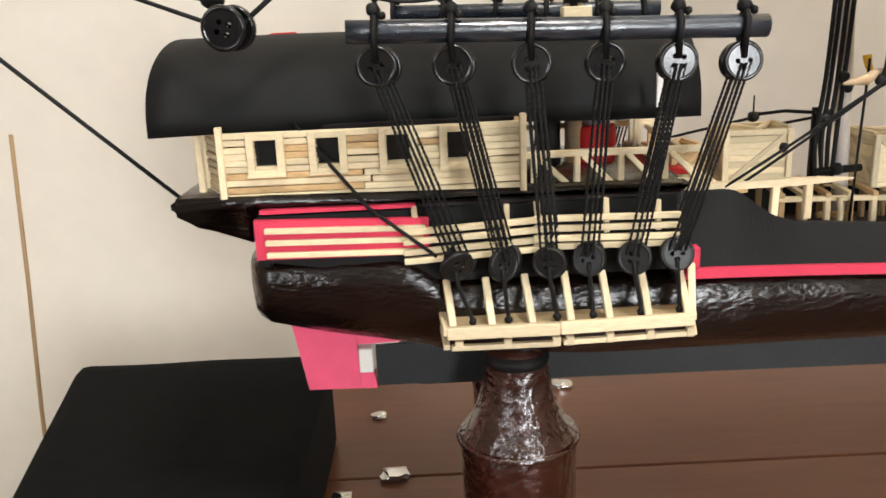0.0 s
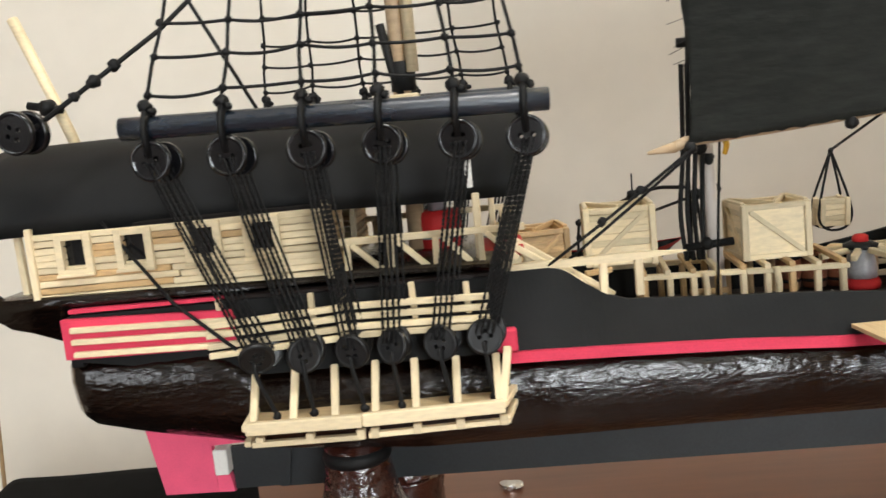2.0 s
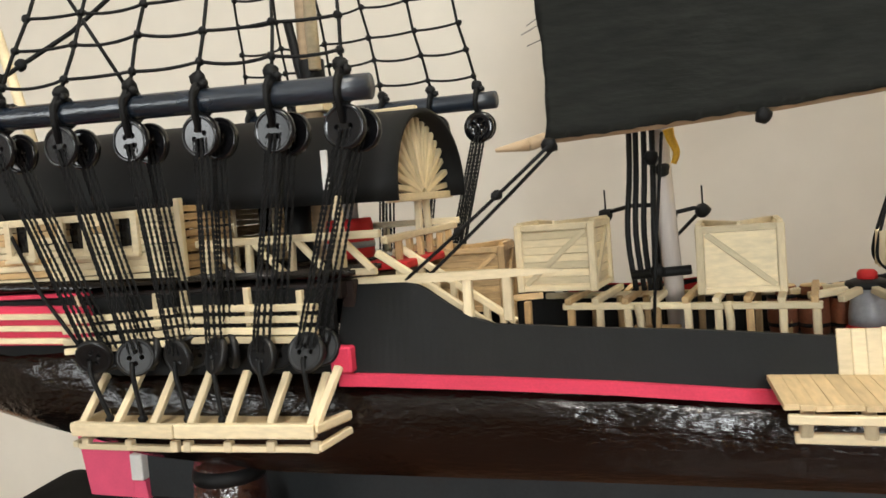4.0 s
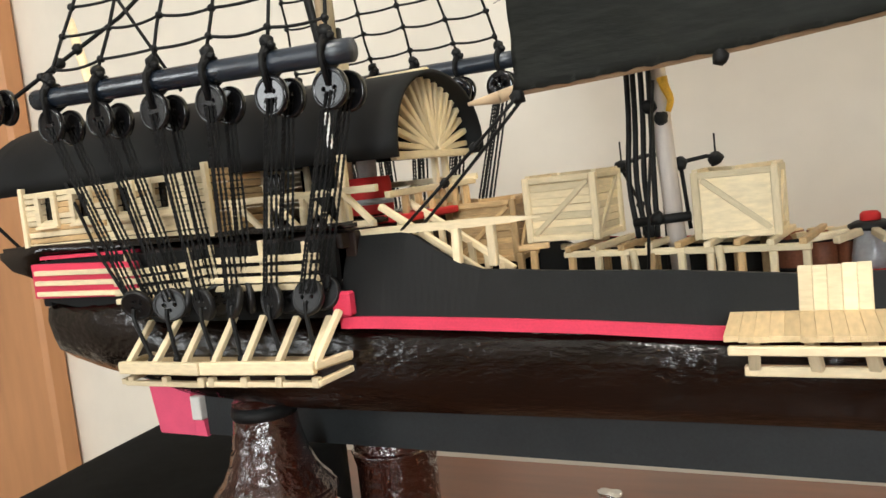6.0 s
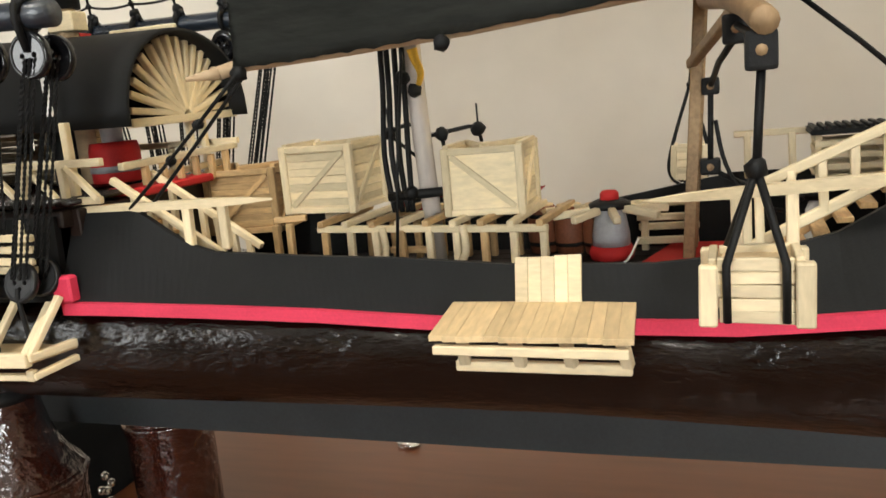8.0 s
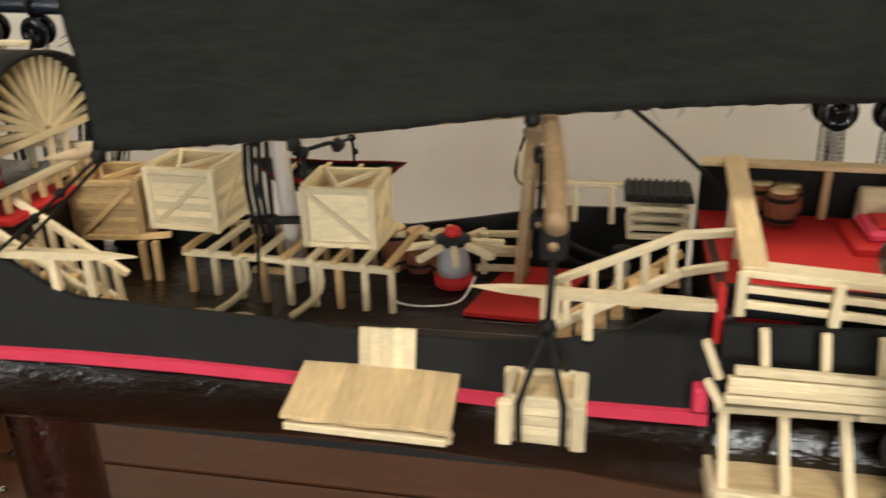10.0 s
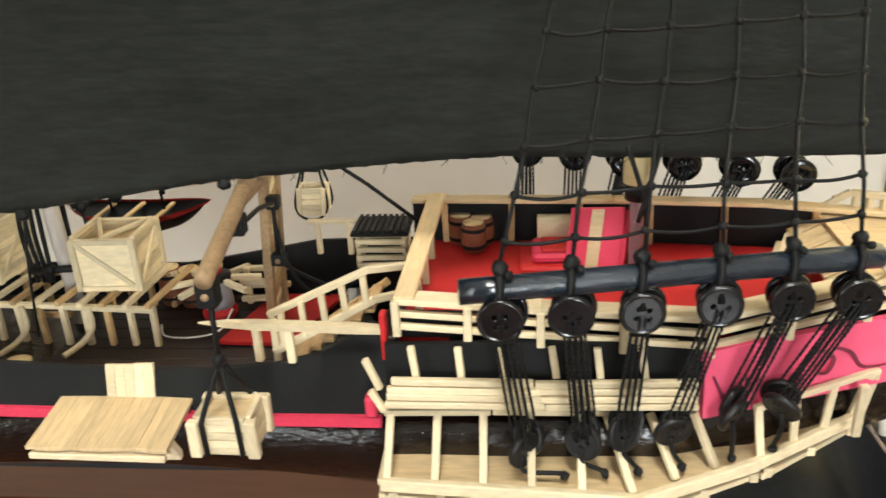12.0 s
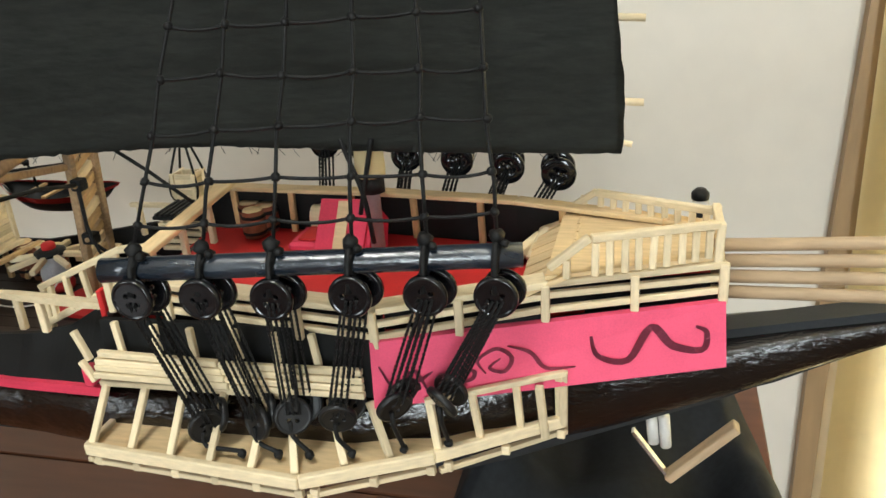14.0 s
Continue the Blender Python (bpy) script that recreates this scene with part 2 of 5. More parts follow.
def smooth_pts(pts, n=6):
    """A soft curve through the points."""
    out = []
    for i in range(len(pts) - 1):
        p0, p1, p2, p3 = (Vector(pts[max(i - 1, 0)]), Vector(pts[i]), Vector(pts[i + 1]), Vector(pts[min(i + 2, len(pts) - 1)]))
        for k in range(n):
            t = k / n
            out.append(tuple(0.5 * ((2 * p1) + (p2 - p0) * t + (2 * p0 - 5 * p1 + 4 * p2 - p3) * t * t + (3 * p1 - p0 - 3 * p2 + p3) * t ** 3)))
    out.append(tuple(pts[-1]))
    return out


def plate_bm(bm, outline, thick, axis):
    """A flat plate: outline points (mm, 3D), extruded by thick mm along axis."""
    d = Vector(axis).normalized() * thick * MM
    a = [bm.verts.new(vec(p) - d / 2) for p in outline]
    b = [bm.verts.new(vec(p) + d / 2) for p in outline]
    n = len(a)
    fs = [bm.faces.new(a), bm.faces.new(b[::-1])]
    for i in range(n):
        fs.append(bm.faces.new((a[i], b[i], b[(i + 1) % n], a[(i + 1) % n])))
    return bm


def plate(name, outline, thick, axis, material, parent=None, label=""):
    bm = plate_bm(bmesh.new(), outline, thick, axis)
    bmesh.ops.triangulate(bm, faces=[f for f in bm.faces if len(f.verts) > 4])
    return part(name, bm, material, parent, label, smooth=False)


def block(name, lo, hi, material, parent=None, label="", bevel=0.4, seg=1):
    bm = box_mesh(hi[0] - lo[0], hi[1] - lo[1], hi[2] - lo[2], bevel, seg)
    bmesh.ops.translate(bm, verts=bm.verts, vec=vec([(a + b) / 2 for a, b in zip(lo, hi)]))
    return part(name, bm, material, parent, label, smooth=False)


def ribbon(name, xs, low, high, thick, material, parent, label=""):
    """A bent upright sheet; low and high give (y, z) at x, thick goes outwards to -y."""
    bm = bmesh.new()
    rows = []
    for x in xs:
        (ya, za), (yb, zb) = low(x), high(x)
        ym, zm = (ya + yb) / 2, (za + zb) / 2
        rows.append([bm.verts.new(vec(p)) for p in ((x, ya, za), (x, ym, zm), (x, yb, zb), (x, yb - thick, zb), (x, ym - thick, zm), (x, ya - thick, za))])
    for a, b in zip(rows, rows[1:]):
        for k in range(6):
            bm.faces.new((a[k], a[(k + 1) % 6], b[(k + 1) % 6], b[k]))
    bm.faces.new(rows[0][::-1])
    bm.faces.new(rows[-1])
    return part(name, bm, material, parent, label, smooth=False)


def lathe_bm(bm, profile, centre, n=28, squash=1.0):
    """profile: (radius, z) in mm, turned about the upright through centre."""
    rings = []
    for r, z in profile:
        rings.append([bm.verts.new(vec((centre[0] + r * math.cos(a), centre[1] + r * squash * math.sin(a), centre[2] + z)))
                      for a in (2 * math.pi * k / n for k in range(n))])
    for a, b in zip(rings, rings[1:]):
        for k in range(n):
            bm.faces.new((a[k], a[(k + 1) % n], b[(k + 1) % n], b[k]))
    bm.faces.new(rings[0][::-1])
    bm.faces.new(rings[-1])
    return bm


def knot(p, r, parent=None, name="knot", material=None):
    """A lumpy tied knot."""
    key = ("knot", round(r, 1))
    if key not in STICKS:
        bm = bmesh.new()
        bmesh.ops.create_icosphere(bm, subdivisions=2, radius=r * MM)
        for v in bm.verts:
            v.co *= 1 + 0.35 * noise.noise(v.co * 900)
        me = bpy.data.meshes.new("knot")
        for f in bm.faces:
            f.smooth = True
        bm.to_mesh(me)
        bm.free()
        me.materials.append(material or ROPE)
        STICKS[key] = me
    ob = new(name, STICKS[key])
    m = Matrix.Translation(vec(p)) @ pose(0, 0, 0, rnd.uniform(0, 360), rnd.uniform(0, 360), rnd.uniform(0, 360))
    ob.matrix_world = m
    if parent:
        hold(ob, parent)
        ob.matrix_basis = m
    return ob


def button_mesh(r=5.8, t=2.3):
    """A round four-hole shirt button facing -y, with a raised rim; the holes go through."""
    bm = bmesh.new()
    n = 32

    def ring(rad, cx=0.0, cz=0.0, y=0.0, k=n):
        return [bm.verts.new(vec((cx + rad * math.cos(2 * math.pi * i / k), y, cz + rad * math.sin(2 * math.pi * i / k)))) for i in range(k)]

    def loop_edges(vs):
        return [bm.edges.new((vs[i], vs[(i + 1) % len(vs)])) for i in range(len(vs))]

    def bridge(a, b):
        for i in range(len(a)):
            bm.faces.new((a[i], a[(i + 1) % len(a)], b[(i + 1) % len(b)], b[i]))
    holes_f, holes_b = [], []
    inner_f, inner_b = ring(r * 0.78, y=-t * 0.38), ring(r * 0.66, y=t * 0.5)
    ef, eb = loop_edges(inner_f), loop_edges(inner_b)
    for sx, sz in ((1, 1), (1, -1), (-1, 1), (-1, -1)):
        hf, hb = ring(r * 0.135, sx * r * 0.22, sz * r * 0.22, -t * 0.38, 10), ring(r * 0.135, sx * r * 0.22, sz * r * 0.22, t * 0.5, 10)
        ef += loop_edges(hf)
        eb += loop_edges(hb)
        holes_f.append(hf)
        holes_b.append(hb)
    face = [g for g in bmesh.ops.triangle_fill(bm, use_beauty=True, edges=ef)["geom"] if isinstance(g, bmesh.types.BMFace)]
    bmesh.ops.triangle_fill(bm, use_beauty=True, edges=eb)
    for a, b in zip(holes_f, holes_b):
        bridge(a, b)
    prof = [(r * 0.82, -t * 0.46), (r * 0.88, -t * 0.5), (r * 0.95, -t * 0.44), (r, -t * 0.2), (r, t * 0.25), (r * 0.92, t * 0.46)]
    last = inner_f
    for rad, y in prof:
        nxt = ring(rad, y=y)
        bridge(last, nxt)
        last = nxt
    bridge(last, inner_b)
    bmesh.ops.recalc_face_normals(bm, faces=bm.faces)
    for f in bm.faces:
        f.smooth = True
    for f in face:
        f.smooth = False
    me = bpy.data.meshes.new("button")
    bm.to_mesh(me)
    bm.free()
    me.materials.append(BUTTON)
    return me


BUTTON_ME = button_mesh()
LOW_BUTTON_ME = BUTTON_ME.copy()
LOW_BUTTON_ME.materials[0] = BUTTON_DULL


def button(p, parent, tilt=0.0, yaw=0.0, spin=0.0, size=1.0, name="button", mesh=None):
    ob = new(name, mesh or BUTTON_ME)
    m = Matrix.Translation(vec(p)) @ pose(0, 0, 0, tilt, 0, yaw) @ pose(0, 0, 0, 0, spin, 0) @ Matrix.Scale(size, 4)
    ob.matrix_world = m
    hold(ob, parent)
    ob.matrix_basis = m
    return ob


def twisted(p, q, r, parent, name="rope"):
    """A laid cord of two twisted strands."""
    bm = bmesh.new()
    a, b = vec(p), vec(q)
    d = (b - a)
    l = d.length / MM
    d.normalize()
    s = d.cross(Vector((0, 1, 0))).normalized()
    t = d.cross(s)
    n = max(8, int(l / 0.36))
    for ph in (0, math.pi):
        pts = []
        for i in range(n + 1):
            k = i / n
            an = ph + k * l / 1.45 * math.pi
            c = a + (b - a) * k + (s * math.cos(an) + t * math.sin(an)) * r * 0.5 * MM
            pts.append(tuple(c / MM))
        tube_bm(bm, pts, r * 0.62, 4)
    return part(name, bm, ROPE, parent)


# ---------------------------------------------------------------- room
ROOM = (-1500, 1700, -2400, 555, -650, 1750)
X0, X1, Y0, Y1, Z0, Z1 = ROOM
tagged(block("floor", (X0, Y0, Z0 - 60), (X1, Y1, Z0), FLOOR, bevel=0), "dark tiled room floor", "floor", kind="structure")
tagged(block("ceiling", (X0, Y0, Z1), (X1, Y1, Z1 + 60), CEIL, bevel=0), "white painted ceiling", "ceiling", kind="structure")
north = thing("wall_north", "plain cream painted wall behind the ship", "wall", kind="structure")
NX0, NX1, NZ0, NZ1 = 640, 1260, -110, 1210
block("wall_panel", (X0, Y1, Z0), (NX0, Y1 + 100, Z1), WALL, north, bevel=0)
block("wall_panel", (NX1, Y1, Z0), (X1, Y1 + 100, Z1), WALL, north, bevel=0)
block("wall_panel", (NX0, Y1, Z0), (NX1, Y1 + 100, NZ0), WALL, north, bevel=0)
block("wall_panel", (NX0, Y1, NZ1), (NX1, Y1 + 100, Z1), WALL, north, bevel=0)
tagged(block("backdrop", (NX0 - 400, Y1 + 420, NZ0 - 300), (NX1 + 400, Y1 + 440, NZ1 + 300), SKYGLOW, bevel=0), "bright daylight outside the window", "backdrop", kind="structure")
# west, east and south walls are unseen; their dark colour holds back fill
west = thing("wall_west", "unseen side wall with a window opening, darkened to cut fill light", "wall", kind="structure")
WY0, WY1, WZ0, WZ1 = -2240, -1460, 260, 1300
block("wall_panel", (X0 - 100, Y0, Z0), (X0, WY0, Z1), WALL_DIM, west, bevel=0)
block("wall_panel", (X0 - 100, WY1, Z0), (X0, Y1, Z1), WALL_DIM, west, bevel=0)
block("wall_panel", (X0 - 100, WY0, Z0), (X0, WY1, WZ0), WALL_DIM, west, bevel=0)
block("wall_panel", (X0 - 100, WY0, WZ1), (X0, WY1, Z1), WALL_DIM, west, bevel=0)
win = thing("window_1", "white framed window that lets daylight in", "window", kind="structure")
for a, b in (((WY0, WZ0), (WY0 + 40, WZ1)), ((WY1 - 40, WZ0), (WY1, WZ1)), ((WY0 + 40, WZ0), (WY1 - 40, WZ0 + 40)), ((WY0 + 40, WZ1 - 40), (WY1 - 40, WZ1))):
    block("window_frame", (X0 - 80, a[0], a[1]), (X0 - 45, b[0], b[1]), CEIL, win, bevel=3)
tagged(block("backdrop", (X0 - 520, WY0 - 400, WZ0 - 300), (X0 - 500, WY1 + 400, WZ1 + 300), SKYGLOW, bevel=0), "bright daylight outside the window", "backdrop", kind="structure")
tagged(block("wall_east", (X1, Y0, Z0), (X1 + 100, Y1, Z1), WALL_DIM, bevel=0), "unseen side wall, darkened to cut fill light", "wall", kind="structure")
south = thing("wall_south", "unseen south wall with a window opening, darkened to cut fill light", "wall", kind="structure")
VX0, VX1, VZ0, VZ1 = 730, 1310, 90, 1320
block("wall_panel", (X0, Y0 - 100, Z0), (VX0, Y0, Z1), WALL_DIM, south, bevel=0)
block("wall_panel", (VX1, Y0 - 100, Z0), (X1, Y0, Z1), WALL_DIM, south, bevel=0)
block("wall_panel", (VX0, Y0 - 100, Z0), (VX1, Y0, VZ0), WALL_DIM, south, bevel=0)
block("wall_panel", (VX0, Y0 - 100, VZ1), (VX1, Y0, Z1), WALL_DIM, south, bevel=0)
win2 = thing("window_2", "second white framed window that lets daylight in", "window", kind="structure")
for a, b in (((VX0, VZ0), (VX0 + 40, VZ1)), ((VX1 - 40, VZ0), (VX1, VZ1)), ((VX0 + 40, VZ0), (VX1 - 40, VZ0 + 40)), ((VX0 + 40, VZ1 - 40), (VX1 - 40, VZ1))):
    block("window_frame", (a[0], Y0 - 80, a[1]), (b[0], Y0 - 45, b[1]), CEIL, win2, bevel=3)
tagged(block("backdrop", (VX0 - 400, Y0 - 520, VZ0 - 300), (VX1 + 400, Y0 - 500, VZ1 + 300), SKYGLOW, bevel=0), "bright daylight outside the window", "backdrop", kind="structure")
lampo = thing("ceiling_lamp", "round white ceiling lamp that is switched on", "lamp")
part("lamp_base", lathe_bm(bmesh.new(), [(60, 0), (150, 0), (150, 30), (60, 40)], (350, -350, 1705)), WHITE, lampo)
part("diffuser", lathe_bm(bmesh.new(), [(40, -35), (110, -25), (145, 0), (60, 0)], (350, -350, 1703)), GLOW, lampo)

# orange slab and wall fittings seen past the ship
gap = thing("wall_joint", "narrow dark joint in the cream wall", "trim", kind="structure")
cord([(-256, 554.6, 246), (-263, 554.6, 140), (-271, 554.6, 40), (-290, 554.6, -300)], 1.6, JOINT_AND_SHADE, gap, "joint_strip", "dark brown joint strip", 6)
# slab paints the orange-lit wall; only its edge stands for wood
tagged(block("door_1", (-800, 530, Z0), (-450, 554, 1350), ORANGE_WOOD_LIGHT, bevel=4), "orange-brown slab for a wood edge and the warm light on the wall", "door", kind="structure")
# slanted brown plate stands in for the shadow along the curtain edge
tagged(plate("trim", [(x, 549, z) for x, z in ((576, -640), (590, -640), (593, 60), (605, 300), (607, 1600), (593, 1600), (591, 300), (581, 60))], 11, (0, 1, 0), JOINT_AND_SHADE), "brown upright strip that paints the curtain's shadow on the wall", "trim", kind="structure")


def curtain():
    bm = bmesh.new()
    rows = []
    for k in range(2):
        z = -600 + 2150 * k
        rows.append([bm.verts.new(vec((596 + i * 5, 535 + 7 * math.sin(i * 0.23) + 3 * math.sin(i * 0.61), z))) for i in range(140)])
    for i in range(139):
        bm.faces.new((rows[0][i], rows[0][i + 1], rows[1][i + 1], rows[1][i]))
    r = bmesh.ops.solidify(bm, geom=bm.faces[:], thickness=1.2 * MM)
    return tagged(part("curtain", bm, YELLOW), "pale yellow curtain hanging beside the wall", "curtain")


curtain()

# table
TZ = 80
tab = thing("table", "red-brown varnished wooden table with plank joints", "table", at=(80, 100, TZ))
for i, (ya, yb) in enumerate(((-260, -60), (-59, 140), (141, 372), (373, 515))):
    block("tabletop_plank", (-172, ya, TZ - 22), (546, yb, TZ - rnd.uniform(0, 0.3)), TABLE, tab, bevel=0.8)
for x in (-130, 506):
    for y in (-220, 475):
        block("leg", (x - 25, y - 25, Z0), (x + 25, y + 25, TZ - 23), TABLE, tab, bevel=2)

# ---------------------------------------------------------------- hull
YC = 283.0


def lerp_table(table, x):
    for (xa, va), (xb, vb) in zip(table, table[1:]):
        if x <= xb:
            t = max(0.0, (x - xa) / (xb - xa))
            return va + (vb - va) * t
    return table[-1][1]


BEAM = [(-30, 38), (-28, 43), (0, 46), (40, 47), (106, 44), (150, 40.5), (210, 36), (240, 35.5), (280, 39), (320, 46), (400, 46), (440, 33), (470, 20), (505, 13), (560, 5), (612, 2)]
TOP = [(-30, 238), (20, 238), (34, 229), (110, 226.5), (150, 224.5), (210, 220.6), (240, 219.8), (280, 220.8), (320, 226), (411, 229), (505, 234), (560, 245), (612, 258)]
LOW = [(-30, 210), (-10, 205), (10, 201), (30, 197), (80, 192), (380, 190), (430, 194), (470, 201), (505, 214), (560, 239), (612, 254)]

ship = thing("model_ship_hull", "glossy dark brown hull of a handmade model galleon on two bottles", "ship hull", at=(240, YC, 174))


def hull_bm():
    bm = bmesh.new()
    xs = [-30 + 642 * i / 150 for i in range(151)]
    rings = []
    for x in xs:
        hb, zt, zb = lerp_table(BEAM, x), lerp_table(TOP, x), lerp_table(LOW, x)
        h = zt - zb
        half = [(0.80, 1.0), (0.93, 0.985), (1.0, 0.90), (1.03, 0.74), (1.0, 0.52), (0.94, 0.34), (0.80, 0.18), (0.52, 0.06), (0.12, 0.0)]
        ring = []
        for s in (-1, 1):
            seq = half if s < 0 else half[::-1]
            for k, w in seq:
                lump = 0.9 * noise.noise((x * 0.05, k * 3 + s, w * 5)) + 0.45 * noise.noise((x * 0.16, s * 3 + k * 5, w * 9))
                ring.append(bm.verts.new(vec((x, YC + s * (hb * k + lump), zb + h * w + 0.3 * lump))))
        rings.append(ring)
    n = len(rings[0])
    for a, b in zip(rings, rings[1:]):
        for k in range(n):
            bm.faces.new((a[k], a[(k + 1) % n], b[(k + 1) % n], b[k]))
    bm.faces.new(rings[0][::-1])
    bm.faces.new(rings[-1])
    return bm


part("hull_body", hull_bm(), HULL, ship)
keel = [(14, 177), (14, 200), (60, 196), (400, 194), (450, 206), (507, 226), (560, 243), (612, 257), (612, 251), (547, 234), (507, 212), (458, 190), (436, 180), (420, 174), (240, 173), (70, 174), (22, 174)]
plate("keel", [(x, YC, z) for x, z in keel], 4, (0, 1, 0), KEEL, ship, "matt black keel board")
stem = [(500, 232), (506, 237), (547, 245), (640, 265), (640, 254), (549, 235.4), (520, 220), (505, 214)]
plate("stem", [(x, YC, z) for x, z in stem], 9, (0, 1, 0), KEEL, ship, "black beak at the bow")
for rud in ([(-26, 205), (-21, 175), (-1, 174.7), (-2, 205)], [(-1, 174.7), (5, 174.5), (4, 181), (-1, 181)], [(-2, 192.5), (25, 193.6), (25, 195.2), (-2, 203)]):
    rudder = plate("rudder", [(x, YC - 3, z) for x, z in rud], 3, (0, 1, 0), FOAM_PINK, ship, "pink foam rudder")
block("rudder_hinge", (-1.3, YC - 5.5, 181.3), (4, YC + 2, 191), WHITE, rudder, "white paper hinge")
plate("rudder_panel", [(5, YC - 2.2, 175), (25, YC - 2.2, 175), (28, YC - 2.2, 192), (5, YC - 2.2, 191)], 2, (0, 1, 0), KEEL, ship)

# side sheets and strips of the waist
SIDE_Y = [(106, 239), (120, 240), (150, 244), (210, 249.5), (240, 250), (280, 246), (319, 238)]
SIDE_Z = [(106, 229.6), (120, 229.2), (150, 227.3), (180, 225.5), (210, 223), (240, 222.2), (280, 223.2), (319, 228.6)]
SHEER = [(106, 252), (125, 252), (129, 250.6), (135, 246), (141, 242), (148, 239.6), (170, 238), (200, 236.6), (230, 234.4), (262, 234), (285, 236), (300, 240), (312, 247), (322, 251)]
SHEER_Y = [(106, 250.5), (126, 250.5), (160, 253.5), (322, 254.5)]
XS = [106 + 2 * i for i in range(109)]
ribbon("bulwark", XS, lambda x: (lerp_table(SIDE_Y, x) + 0.6, lerp_table(SIDE_Z, x) - 0.5), lambda x: (lerp_table(SHEER_Y, x), lerp_table(SHEER, x)), 1.8, FOAM_BLACK, ship, "black foam side sheet with a curved step")


def far_sheer(x):
    """Height of the far side sheet: low amidships, rising towards the bow."""
    return max(lerp_table(((100, 246), (130, 243), (150, 235), (225, 234), (250, 238), (280, 243.5), (330, 244)), x), 0)


ribbon("bulwark", XS, lambda x: (333, 218), lambda x: (336, far_sheer(x)), 1.8, FOAM_BLACK, ship, "black foam side sheet with a curved step")
ribbon("pink_strip", XS[1:-1], lambda x: (lerp_table(SIDE_Y, x), lerp_table(SIDE_Z, x) - 3.3), lambda x: (lerp_table(SIDE_Y, x), lerp_table(SIDE_Z, x)), 2.8, FOAM_STRIP, ship, "crimson foam edging strip")
block("pink_strip", (106.2, 235.6, 229.8), (112.4, 239.4, 237), FOAM_STRIP, ship, "", 0.6)
block("pink_strip", (316, 233.6, 229.6), (319.4, 238.4, 236), FOAM_STRIP, ship, "", 0.6)
block("deck", (106, 257, 217.6), (324, 333, 221), DECK, ship, "dark stained deck", 0.3)
for i in range(10):
    block("deck_plank", (107.1, 257.5 + i * 7.5, 221), (323, 264.6 + i * 7.5, 221.5 + rnd.uniform(0, .2)), DECK, ship, "", 0.2)

# after body: black side, pink panel and stern gallery
plate("quarter_side", [(-24, 239, 238), (-24, 239, 252.5), (106, 242, 252.5), (106, 241, 229), (34, 239, 229)], 2.2, (0, 1, 0), FOAM_BLACK, ship, "black foam quarter side")
plate("quarter_side", [(-24, 327, 238), (-24, 327, 252.5), (106, 324, 252.5), (106, 325, 229), (34, 327, 229)], 2.2, (0, 1, 0), FOAM_BLACK, ship)
plate("pink_panel", [(-25.5, 236, 239.5), (-25.5, 236, 252), (28, 236, 250.5), (28, 236, 239)], 2.2, (0, 1, 0), FOAM_STRIP, ship, "crimson foam quarter panel")
block("stern_board", (-26, 238, 236), (-22, 328, 252), FOAM_BLACK, ship)
plate("red_line", [(-24, 239.4, 253.2), (-24, 239.4, 254.4), (24, 240, 254.2), (24, 240, 253.2)], 3.4, (0, 1, 0), FOAM_STRIP, ship)
sg = [(-52, 258.5), (-52, 253.5), (-44, 249.5), (-26, 243), (-26, 256.5), (110, 254.6), (110, 256.4), (-26, 258.5)]
bm = bmesh.new()
plate_bm(bm, [(x, YC, z) for x, z in sg], 86, (0, 1, 0))
bmesh.ops.bevel(bm, geom=bm.edges[:], offset=1.6 * MM, segments=2, affect="EDGES")
part("stern_gallery", bm, HULL, ship, "dark varnished stern overhang")
for i, (za, zb) in enumerate(((248.6, 247.9), (245.0, 244.4), (241.2, 240.7))):
    stick((-22, 233.8, za), (27 - i, 233.8, zb), ship, 1.9, 1.7, name="trim_stick")
block("quarterdeck", (-24, 242, 249), (108, 324, 253.8), DECK, ship, "dark quarterdeck")
block("quarterdeck_front", (106, 246, 222), (110, 320, 253.6), DECK, ship)

# spare sticks laid on the quarter
bundle = thing("stick_bundle", "bundle of pale matchsticks tied along the quarter side", "sticks", at=(60, 233, 236))
for i, z in enumerate((248.6, 245.6, 242.4, 239.8)):
    stick((20, 233.4 - i * 0.2, z - 2.2), (62, 233.2 - i * 0.2, z), bundle, 1.9, 1.9)
    stick((60, 233.0 - i * 0.2, z + .3), (105, 233.6 - i * 0.2, z - .4), bundle, 1.9, 1.9)
for x in (24, 52, 62, 83, 99):
    stick((x, 235.8, 243), (x + rnd.uniform(-.6, .6), 236.2, 254 - rnd.uniform(0, 1.5)), bundle, 1.8, 1.8, name="peg")

# ---------------------------------------------------------------- stern cabin
cabin = thing("stern_cabin", "long cabin of pale matchsticks with a curved black roof", "cabin", at=(20, YC, 255))
CY, CZ0, CZ1 = 243.0, 257.0, 279.0


